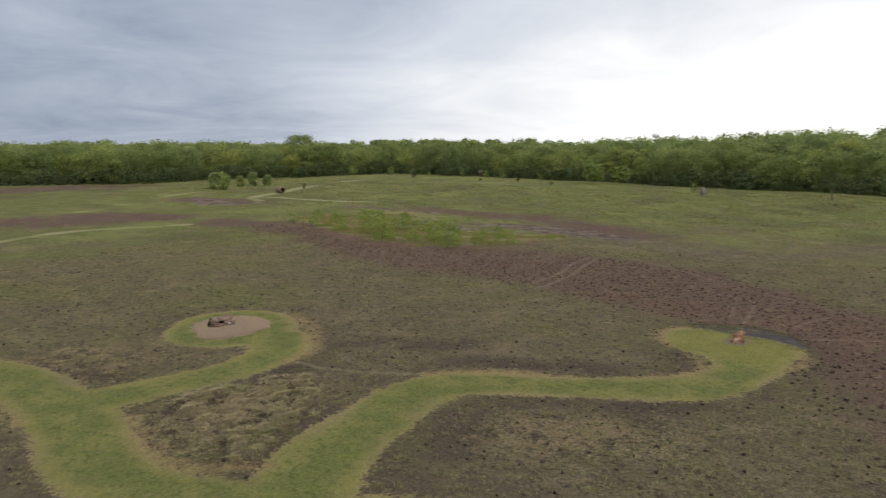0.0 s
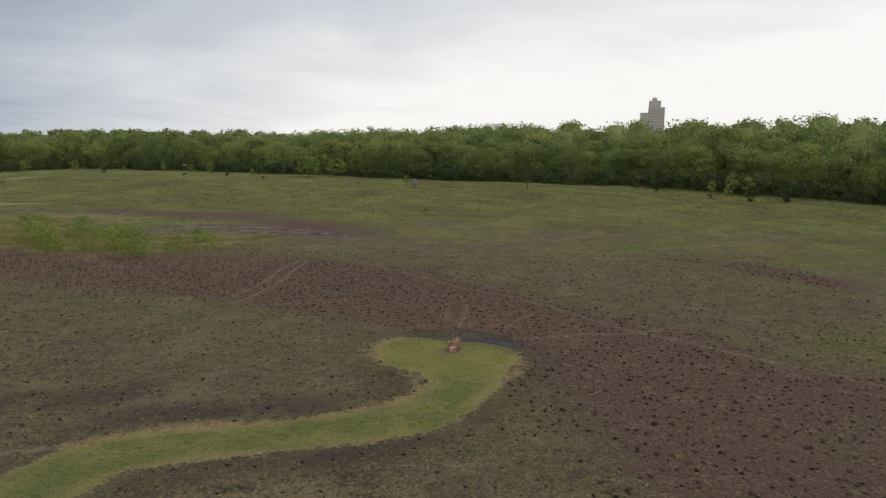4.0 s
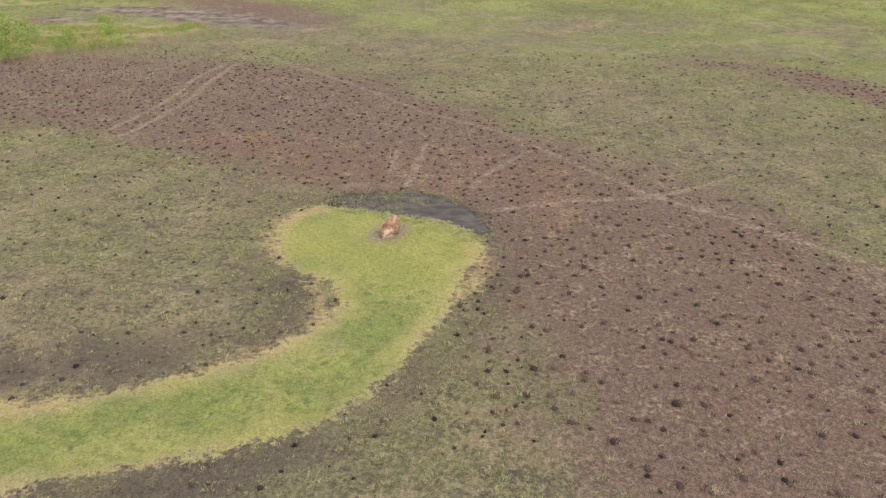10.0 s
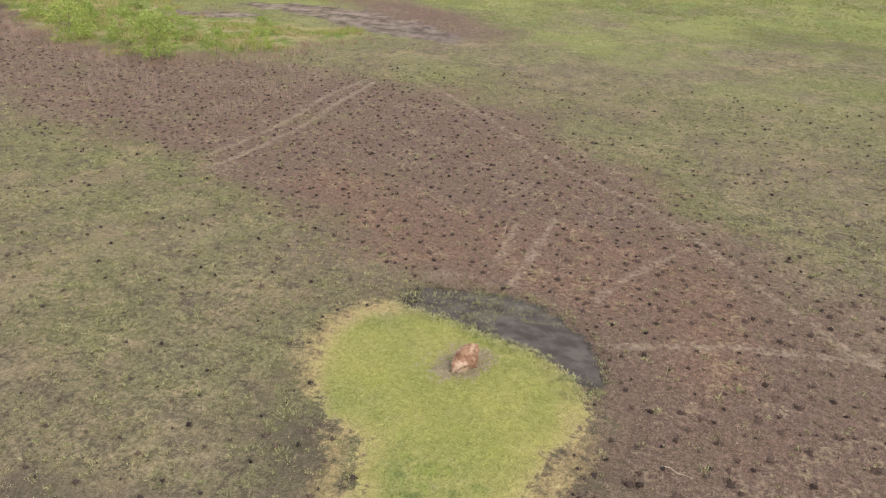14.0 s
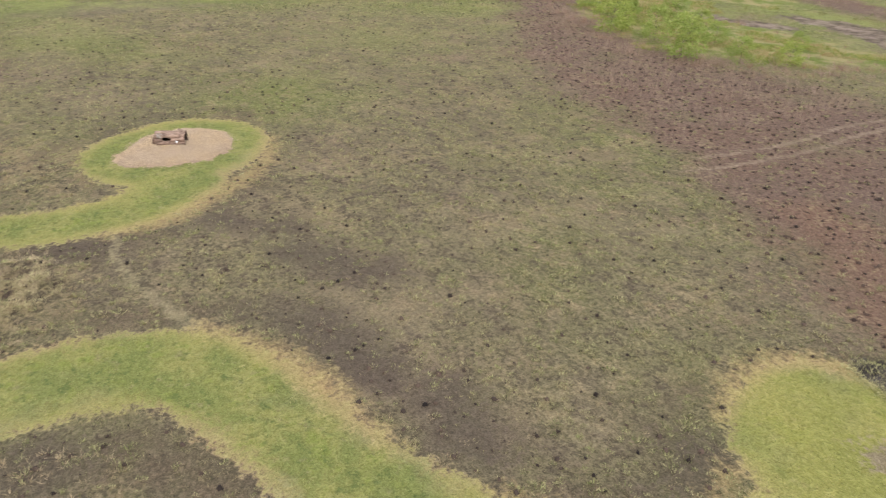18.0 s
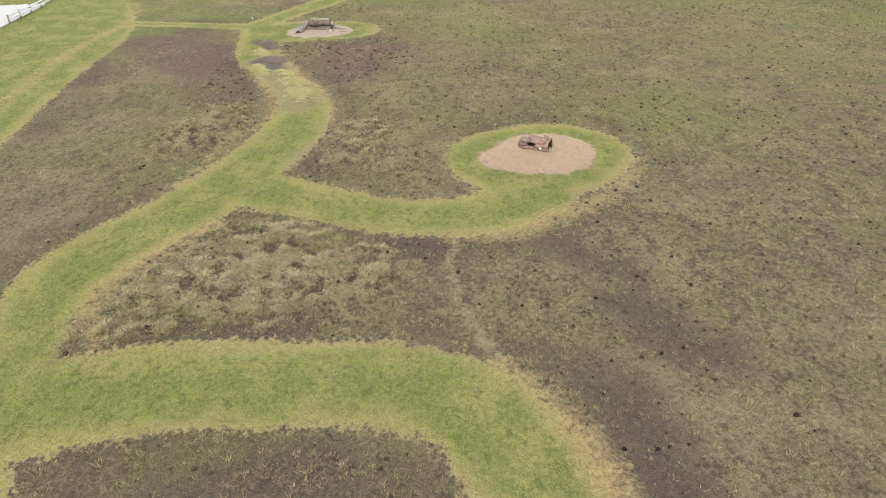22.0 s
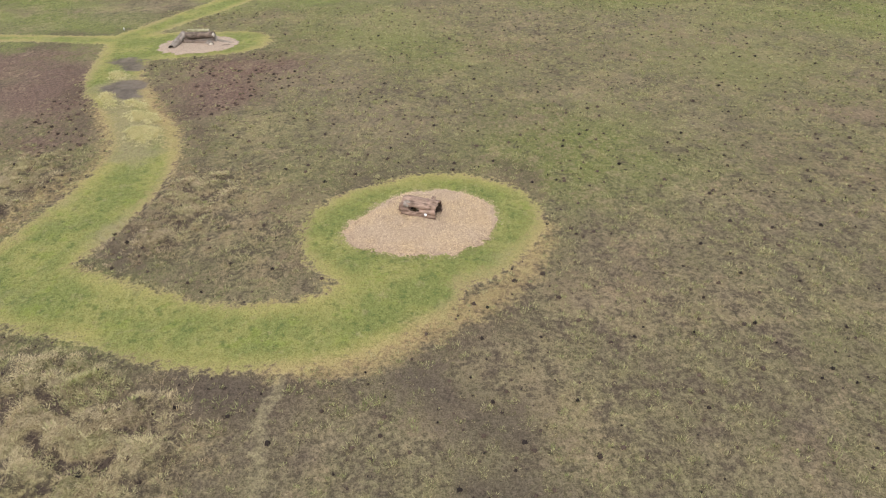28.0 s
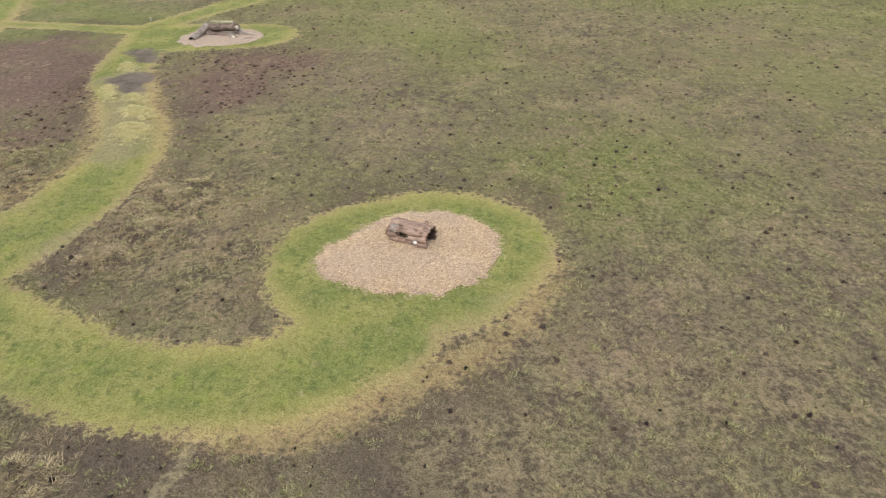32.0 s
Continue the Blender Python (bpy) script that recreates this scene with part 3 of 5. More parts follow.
M_GROUND = ground_material()
M_PRAIRIE = blade_material("spring_prairie_grass", (0.102, 0.094, 0.039), (0.305, 0.270, 0.134), (0.40, 0.315, 0.17), 0.28)
M_STRAW = blade_material("dry_bleached_grass", (0.24, 0.18, 0.10), (0.56, 0.44, 0.27), (0.22, 0.16, 0.10))
M_MOUND = blade_material("laid_dry_grass", (0.27, 0.212, 0.12), (0.58, 0.470, 0.290), (0.36, 0.325, 0.155), 0.3)
M_RANK = blade_material("rank_yellow_grass", (0.22, 0.22, 0.085), (0.47, 0.45, 0.21), (0.50, 0.42, 0.23), 0.2)
M_PALE = blade_material("pale_uncut_grass", (0.34, 0.32, 0.14), (0.64, 0.59, 0.31), (0.52, 0.43, 0.24), 0.2)
M_CHAR = blade_material("charred_tussock", (0.012, 0.009, 0.008), (0.058, 0.040, 0.031), (0.11, 0.075, 0.055))
M_SINGED = blade_material("singed_brown_tussock", (0.021, 0.013, 0.010), (0.070, 0.044, 0.034), (0.11, 0.068, 0.050), 0.15)
M_FIBRE = blade_material("pale_scorched_fibre", (0.19, 0.130, 0.094), (0.50, 0.375, 0.268), (0.40, 0.27, 0.18), 0.2)
M_TURF = blade_material("mown_turf_blades", (0.095, 0.120, 0.030), (0.300, 0.318, 0.100), (0.45, 0.38, 0.17), 0.32)
M_RUST = blade_material("rusty_dead_stems", (0.13, 0.080, 0.060), (0.40, 0.268, 0.195), (0.34, 0.21, 0.14))
M_MEADOW = blade_material("far_meadow_grass", (0.125, 0.142, 0.036), (0.365, 0.390, 0.125), (0.40, 0.335, 0.16), 0.2, (0.165, 0.140, 0.072))
M_PALE_REED = blade_material("pale_dead_reed", (0.24, 0.165, 0.125), (0.46, 0.345, 0.26), (0.30, 0.20, 0.15), 0.2)
M_SPRIG = blade_material("new_grass_sprigs", (0.115, 0.126, 0.045), (0.375, 0.374, 0.160), (0.46, 0.38, 0.22), 0.2)
M_REED = blade_material("marsh_sedge", (0.17, 0.21, 0.04), (0.34, 0.35, 0.09), (0.40, 0.28, 0.16), 0.3)
M_LEAF = [leaf_material("woodland_leaves", (0.170, 0.222, 0.080), (0.43, 0.505, 0.190), 0.55),
          leaf_material("young_oak_leaves", (0.225, 0.270, 0.082), (0.50, 0.545, 0.190), 0.55),
          leaf_material("dark_shrub_leaves", (0.070, 0.100, 0.048), (0.20, 0.255, 0.105), 0.4)]
M_WILLOW = leaf_material("willow_leaves", (0.20, 0.26, 0.055), (0.38, 0.43, 0.13), 0.45)
M_SAPLING = leaf_material("sapling_leaves", (0.19, 0.25, 0.07), (0.36, 0.43, 0.15), 0.4)
M_CEDAR = leaf_material("juniper_needles", (0.045, 0.056, 0.022), (0.11, 0.12, 0.045), 0.15)
M_BARK = bark_material("grey_brown_bark", (0.045, 0.036, 0.030), (0.13, 0.105, 0.085), 5.0, (1, 1, 0.25))
M_LOG = bark_material("weathered_log_bark", (0.090, 0.057, 0.042), (0.33, 0.228, 0.175), 7.0, (0.3, 1, 1))
M_DARKLOG = bark_material("dark_weathered_bark", (0.050, 0.036, 0.028), (0.185, 0.140, 0.110), 6.0, (0.3, 1, 1))
M_LOG_IN = plain_material("rotten_log_inside", (0.03, 0.021, 0.016), (0.09, 0.06, 0.045))
M_CUT = plain_material("pale_sawn_wood", (0.42, 0.34, 0.27), (0.78, 0.70, 0.60))
M_PALEWOOD = plain_material("bleached_branch_wood", (0.28, 0.20, 0.14), (0.46, 0.36, 0.27))
M_GREYLOG = bark_material("silver_grey_log", (0.11, 0.088, 0.070), (0.29, 0.245, 0.205), 6.0, (0.3, 1, 1))
M_MOSS = bark_material("mossy_grey_log", (0.13, 0.115, 0.062), (0.32, 0.30, 0.19), 6.0, (0.3, 1, 1))
M_ROCK = rock_material()
M_STONE = plain_material("grey_standing_stone", (0.14, 0.115, 0.095), (0.28, 0.24, 0.205), 5.0)
M_CHIP, M_BED = chip_material(), chip_bed_material()
M_OLD_BED = chip_bed_material("weathered_wood_chips", (0.19, 0.138, 0.102), (0.45, 0.352, 0.268))
M_OLD_CHIP = chip_material("weathered_loose_chips", (0.20, 0.146, 0.108), (0.52, 0.41, 0.315))
# distance haze is put into these pale tower colours, concrete and panes alike
M_CONCRETE = plain_material("tower_concrete", (0.52, 0.475, 0.445), (0.66, 0.60, 0.56), 0.15)
M_PANE = plain_material("hazed_window_glass", (0.36, 0.335, 0.32), (0.42, 0.395, 0.38), 0.3, 0.25)
M_WHITE = plain_material("white_painted_steel", (0.70, 0.71, 0.72), (0.80, 0.80, 0.80), 0.4, 0.5)
M_GRAVEL = plain_material("pale_gravel", (0.42, 0.40, 0.37), (0.62, 0.60, 0.57), 3.0)
M_POST = plain_material("brown_painted_post", (0.11, 0.075, 0.05), (0.20, 0.14, 0.10))


# ---- building helpers ----
def fast_mesh(name, verts, faces, material, smooth_faces=False):
    """A mesh from arrays: verts (n, 3), faces (m, 3) or (m, 4)."""
    me = bpy.data.meshes.new(name)
    k = faces.shape[1]
    me.vertices.add(len(verts))
    me.vertices.foreach_set("co", np.asarray(verts, np.float32).ravel())
    me.loops.add(faces.size)
    me.loops.foreach_set("vertex_index", np.asarray(faces, np.int32).ravel())
    me.polygons.add(len(faces))
    me.polygons.foreach_set("loop_start", np.arange(0, faces.size, k, dtype=np.int32))
    if smooth_faces:
        me.polygons.foreach_set("use_smooth", np.ones(len(faces), bool))
    me.materials.append(material)
    me.update(calc_edges=True)
    me.validate()
    return me


def part(name, bm, material, parent=None, label="", flat_shaded=False):
    me = bpy.data.meshes.new(name)
    bm.to_mesh(me)
    bm.free()
    me.materials.append(material)
    if not flat_shaded:
        for p in me.polygons:
            p.use_smooth = True
    ob = new(name, me)
    ob.parent = parent
    return tagged(ob, label)


def holder(name, label, category, m, group="", kind=""):
    ob = new(name)
    ob.matrix_world = m
    ob.empty_display_size = 0.2
    return tagged(ob, label, category, group, kind)


def blades(rng, x, y, z, count, tall, wide, spread, lean):
    """Tufts of grass at x, y, z: count blades each, as separate thin triangles."""
    n = len(x)
    tall = np.broadcast_to(tall, (n,))
    a = rng.uniform(0, 6.283, (n, count))
    r = rng.uniform(0.0, 1.0, (n, count)) ** 0.7
    spread = np.broadcast_to(spread, (n,))[:, None]
    bx, by = x[:, None] + np.cos(a) * r * spread, y[:, None] + np.sin(a) * r * spread
    h = tall[:, None] * rng.uniform(0.55, 1.15, (n, count)) * (1 - 0.35 * r)
    out = lean * h * (0.35 + r) * rng.uniform(0.5, 1.4, (n, count))
    b = a + rng.uniform(-0.8, 0.8, (n, count))
    w = np.broadcast_to(wide, (n,))[:, None] * rng.uniform(0.6, 1.3, (n, count))
    tw = rng.uniform(0, 6.283, (n, count))
    zz = np.broadcast_to(z[:, None], (n, count)) - 0.01
    p0 = np.stack([bx - np.cos(tw) * w, by - np.sin(tw) * w, zz], -1)
    p1 = np.stack([bx + np.cos(tw) * w, by + np.sin(tw) * w, zz], -1)
    p2 = np.stack([bx + np.cos(b) * out, by + np.sin(b) * out, zz + h], -1)
    v = np.stack([p0, p1, p2], 2).reshape(-1, 3)
    return v, np.arange(len(v)).reshape(-1, 3)


def domes(rng, x, y, z, radius, tall):
    """Low ragged humps: a rim, a shoulder and a crown each."""
    n, k = len(x), 7
    radius, tall = np.broadcast_to(radius, (n,))[:, None], np.broadcast_to(tall, (n,))[:, None]
    a = np.arange(k)[None, :] * 6.283 / k + rng.uniform(0, 0.9, (n, k))
    rim, sho = radius * rng.uniform(0.75, 1.3, (n, k)), radius * rng.uniform(0.45, 0.7, (n, k))
    low = np.stack([x[:, None] + np.cos(a) * rim, y[:, None] + np.sin(a) * rim, np.broadcast_to(z[:, None] - 0.02, (n, k))], -1)
    mid = np.stack([x[:, None] + np.cos(a) * sho, y[:, None] + np.sin(a) * sho, z[:, None] + tall * rng.uniform(0.6, 1.0, (n, k))], -1)
    top = np.stack([x + rng.uniform(-0.02, 0.02, n), y, z + tall[:, 0]], -1)[:, None, :]
    v = np.concatenate([low, mid, top], 1)
    j = np.arange(k)
    j1 = (j + 1) % k
    f = np.concatenate([np.stack([j, j1, k + j1], -1), np.stack([j, k + j1, k + j], -1), np.stack([k + j, k + j1, np.full(k, 2 * k)], -1)])
    return v.reshape(-1, 3), (f[None] + (np.arange(n) * (2 * k + 1))[:, None, None]).reshape(-1, 3)


def stuff(name, label, category, sets, material):
    verts, faces, base = [], [], 0
    for v, f in sets:
        verts.append(v)
        faces.append(f + base)
        base += len(v)
    ob = new(name, fast_mesh(name, np.vstack(verts), np.vstack(faces), material))
    return tagged(ob, label, category, kind="stuff")


# ---- ground: one sheet to the horizon ----
def graded(stops):
    out = [stops[0][0]]
    for (a, step), (b, _) in zip(stops[:-1], stops[1:]):
        n = max(1, round((b - a) / step))
        out += list(np.linspace(a, b, n + 1)[1:])
    return np.array(out)


gx = graded([(-3000, 500), (-500, 40), (-220, 6), (-120, 1.2), (-80, 0.4), (30, 1.2), (90, 6), (220, 40), (500, 500), (3000, 0)])
gy = graded([(-3000, 500), (-500, 40), (-100, 5), (-35, 1.0), (0, 0.4), (78, 1.0), (125, 3), (260, 40), (500, 500), (3000, 0)])
X, Y = np.meshgrid(gx, gy)
nx, ny = len(gx), len(gy)
idx = np.arange(nx * ny).reshape(ny, nx)
quads = np.stack([idx[:-1, :-1], idx[:-1, 1:], idx[1:, 1:], idx[1:, :-1]], -1).reshape(-1, 4)
x, y = X.ravel(), Y.ravel()
near_paths = np.clip(1 - np.hypot(x + 20, y - 25) / 90, 0, 1) > 0
z = height(x, y) + 0.035 * wave(x, y, 1.3, 5) * near_paths
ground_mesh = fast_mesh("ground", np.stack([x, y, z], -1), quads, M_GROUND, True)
LAYERS = {
    "lawn": inside(LAWNS, x, y), "pond": inside([POND], x, y), "trail": inside(TRAILS, x, y), "patch": inside(PATCH, x, y),
    "mud": inside(MUD, x, y), "bare": inside([[(-2.0, 39.6, 0.6), (-1.4, 40.1, 0.85), (-1.0, 40.6, 0.6)]], x, y), "way": inside(WAYS, x, y), "marsh": inside(MARSH, x, y),
    "margin": inside(MARGIN, x, y), "scorch": inside(SCORCH, x, y), "mound": mounds(x, y), "laid": np.clip(inside(MOUNDS, x, y) / 1.2 + 0.5, 0, 1), "clumps": clumps(x, y) * np.clip(1.6 - np.hypot(x + 20, y - 25) / 70, 0, 1),
    "burn": np.clip(inside(BURN, x, y) / 6 + 0.5, 0, 1), "straw": np.clip(inside(STRAW, x, y) / 4 + 0.4, 0, 1),
    "rust": np.clip(inside([[(-13, 53, 3.0), (-7, 49.5, 3.5), (-1, 49.5, 4.2), (5, 47.5, 3.5), (6.5, 43.5, 2.5)]], x, y) / 4 + 0.4, 0, 1), "yellow": np.clip(inside([[(-3.2, 39.4, 3.4), (0.4, 38.0, 3.2)]], x, y) / 2 + 0.3, 0, 1),
    "far": np.clip((np.hypot(x + 10, y - 25) - 40) / 40, 0, 1),
    "worn": np.clip(1 - inside(LAWNS, x, y) / 1.1, 0, 1) * 0.8 * np.clip(wave(x, y, 16, 8) + 0.1, 0, 1)
            + np.clip(inside([[(-59, 6, 2), (-47, 11, 2)], [(-2.3, 33.5, 0.6), (-2.0, 30.6, 0.5)]], x, y) / 2 + 0.35, 0, 1),
    "green": np.clip((np.hypot(x + 5, y - 25) - 60) / 60, 0, 1) * 0.95 + np.clip((np.hypot(x + 5, y - 25) - 120) / 30, 0, 1) * 0.4 + 0.24 * wave(x, y, 30, 11) + 0.14,
}
for key, values in LAYERS.items():
    ground_mesh.attributes.new(key, "FLOAT", "POINT").data.foreach_set("value", np.asarray(values, np.float32))
ground = tagged(new("ground", ground_mesh), "patchy burnt prairie with mown green paths and muddy hollows", "ground", kind="structure")


def ellipsoid_rock(seed, size, cuts, sub=4):
    """A boulder: a ball cut by random planes and roughened."""
    r = random.Random(seed)
    bm = bmesh.new()
    bmesh.ops.create_icosphere(bm, subdivisions=sub, radius=1.0)
    planes = []
    for _ in range(cuts):
        d = Vector((r.uniform(-1, 1), r.uniform(-1, 1), r.uniform(-0.4, 1))).normalized()
        planes.append((d, r.uniform(0.55, 0.80)))
    for v in bm.verts:
        for d, lim in planes:
            k = v.co.dot(d) - lim
            if k > 0:
                v.co -= d * k * 0.93
        v.co *= 1 + 0.10 * noise.noise(v.co * 2.3 + Vector((seed, 0, 0))) + 0.035 * noise.noise(v.co * 7 + Vector((0, seed, 0)))
        v.co = Vector((v.co.x * size[0], v.co.y * size[1], v.co.z * size[2]))
    return bm


# ---- the boulder on the mown green ----
boulder = holder("boulder", "large orange-brown sandstone boulder on bare soil", "boulder", pose(-1.28, 40.1, 0.0, 0, 0, -24))
bm = ellipsoid_rock(19, (0.58, 0.84, 0.66), 17, 5)
for v in bm.verts:
    k = max(0.0, v.co.z / 0.6)
    # a blunt foot to the south, a peak to the north, a step along one flank
    v.co.z *= 1.38 + 0.20 * max(-1.0, min(1.0, v.co.y / 0.7))
    v.co.x = v.co.x * (1 - 0.26 * k) + 0.16 * k
    v.co.y = v.co.y * (1 - 0.16 * k) + 0.16 * k
    v.co.z = v.co.z * 0.88 + 0.28
    ridge = abs(noise.noise(v.co * 1.7 + Vector((4, 1, 0))))
    v.co += v.co.normalized() * (0.10 * ridge - 0.05) + 0.055 * noise.noise_vector(v.co * 3.1) + 0.022 * noise.noise_vector(v.co * 8.0)
part("stone", bm, M_ROCK, boulder, flat_shaded=True)


# ---- logs ----
def log_shell(seed, length, radius, thick, hole=None, taper=0.1, rough=0.10, around=40, along=36):
    """A hollow log along x with ragged bark; hole: (x, angle, half length, half angle) of a knot hole."""
    bm = bmesh.new()
    rings = []
    for i in range(along + 1):
        s = i / along
        ring = []
        for j in range(around):
            a = 2 * math.pi * j / around
            p = Vector((s * 3.0, math.cos(a) * 1.2, math.sin(a) * 1.2))
            r = radius * (1 - taper * s) * (1 + rough * noise.noise(p + Vector((seed, 0, 0))) + 0.05 * math.sin(a * 9 + 2 * noise.noise(p * 0.8)) * rough * 11
                                            + 0.04 * noise.noise(p * 4))
            xx = (s - 0.5) * length
            if i in (0, along):
                xx += 0.10 * length * 0.5 * noise.noise(Vector((a * 1.3, seed, i)))
            ring.append(bm.verts.new((xx, r * math.cos(a), r * math.sin(a))))
        rings.append(ring)
    for i in range(along):
        for j in range(around):
            s, a = (i + 0.5) / along, 2 * math.pi * (j + 0.5) / around
            if hole:
                da = (a - hole[1] + math.pi) % (2 * math.pi) - math.pi
                if (((s - 0.5) * length - hole[0]) / hole[2]) ** 2 + (da / hole[3]) ** 2 < 1 + 0.25 * math.sin(3 * a + 5 * s):
                    continue
            bm.faces.new((rings[i][j], rings[i][(j + 1) % around], rings[i + 1][(j + 1) % around], rings[i + 1][j]))
    return bm


def thicken(ob, thick, inside_material):
    ob.data.materials.append(inside_material)
    m = ob.modifiers.new("thickness", "SOLIDIFY")
    m.thickness, m.offset, m.material_offset, m.material_offset_rim = thick, 1.0, 1, 0


def disc(radius, seed, thick=0.03):
    bm = bmesh.new()
    n = 20
    rims = [[bm.verts.new((xx, radius * (1 + 0.06 * noise.noise(Vector((math.cos(a), math.sin(a), seed)))) * math.cos(a),
                           radius * math.sin(a))) for a in (2 * math.pi * k / n for k in range(n))] for xx in (0, thick)]
    bm.faces.new(rims[0][::-1])
    bm.faces.new(rims[1])
    for k in range(n):
        bm.faces.new((rims[0][k], rims[0][(k + 1) % n], rims[1][(k + 1) % n], rims[1][k]))
    return bm


# the log lies along the bed, its broad end to the south
play_log = holder("hollow_log", "weathered brown hollow log with a knot hole on wood chips", "log", pose(-38.45, 26.83, 0.0, 0, 0, 68))
play_log.scale = (0.88, 0.86, 0.80)
trunk = part("bark_shell", log_shell(3, 1.95, 0.47, 0.1, (-0.2, radians(166), 0.33, 0.34), taper=0.02, rough=0.17, around=56, along=48), M_LOG, play_log)
trunk.location = (0, 0, 0.43)
thicken(trunk, 0.09, M_LOG_IN)
bm = log_shell(8, 0.5, 0.13, 0.05, taper=0.5, rough=0.2, around=14, along=8)
knot = part("branch_stub", bm, M_LOG, play_log)
knot.matrix_basis = pose(0.52, 0.30, 0.80, 0, -60, 60)
thicken(knot, 0.04, M_LOG_IN)
cut = part("sawn_branch_end", disc(0.08, 2, 0.10), M_WHITE, play_log, "white sawn knot")
cut.matrix_basis = pose(0.45, -0.50, 0.36, 0, -10, -86)
scar = part("branch_scar", disc(0.21, 6, 0.10), M_GREYLOG, play_log, "pale flat scar of a lost branch")
scar.matrix_basis = pose(-0.66, -0.33, 0.74, 0, -48, -84)
bm = log_shell(15, 0.62, 0.30, 0.05, taper=0.25, rough=0.25, around=20, along=8)
slab = part("root_flare", bm, M_LOG, play_log)
slab.matrix_basis = pose(-0.86, 0.0, 0.36, 0, 14, 0)
thicken(slab, 0.06, M_LOG_IN)


def plain_log(seed, length, radius, m, material, label, hollow=False, group="logs of the far play bed"):
    ob = holder("play_log", label, "log", m, group)
    shell = part("bark_shell", log_shell(seed, length, radius, 0.08, taper=0.1, around=24, along=16), material, ob)
    thicken(shell, radius * 0.22, M_LOG_IN)
    if not hollow:
        for side in (-1, 1):
            end = part("sawn_end", disc(radius * 0.93 * (1.0 if side < 0 else 0.9), seed + side), M_CUT, ob, "pale sawn end")
            end.matrix_basis = pose(side * (length / 2 - 0.05), 0, 0)
    return ob


plain_log(21, 2.7, 0.23, pose(-68.9, 7.3, 0.40, 0, -10, 172), M_GREYLOG, "long silver-grey hollow log leaning on the stack", True)
plain_log(22, 2.7, 0.24, pose(-69.7, 8.9, 0.62, 0, -5, 72), M_DARKLOG, "dark brown log resting across two others")
plain_log(31, 2.2, 0.17, pose(-69.2, 8.7, 0.17, 0, 0, 84), M_DARKLOG, "thin dark log lying under the stack")
plain_log(24, 0.75, 0.19, pose(-68.7, 9.9, 0.18, 0, 0, 30), M_GREYLOG, "short pale log with a white sawn end")
plain_log(25, 1.3, 0.12, pose(-69.3, 11.0, 0.11, 0, 3, 62), M_GREYLOG, "thin grey log on wood chips")
plain_log(26, 1.9, 0.13, pose(-70.0, 8.8, 0.92, 0, -3, 78), M_MOSS, "thin mossy log laid across the top of the stack")
plain_log(29, 1.2, 0.20, pose(-70.1, 8.0, 0.19, 0, 0, 130), M_DARKLOG, "short dark log beside the stack")
plain_log(32, 1.1, 0.15, pose(-69.9, 10.1, 0.30, 0, 24, 28), M_GREYLOG, "short grey log tilted against the stack")
plain_log(30, 0.6, 0.09, pose(-68.3, 11.3, 0.09, 0, 0, 110), M_DARKLOG, "small broken log piece at the edge of the chips")
far_log = plain_log(27, 3.0, 0.62, pose(-115.4, 129.2, float(rise(-115.4, 129.2)) + 0.66, 0, 0, -30), M_LOG, "large dark hollow log at a far path end", True, "")
plain_log(28, 1.6, 0.42, pose(-116.8, 130.8, float(rise(-116.8, 130.8)) + 0.42, 0, 0, 20), M_LOG, "short dark log beside the far hollow log", False, "")


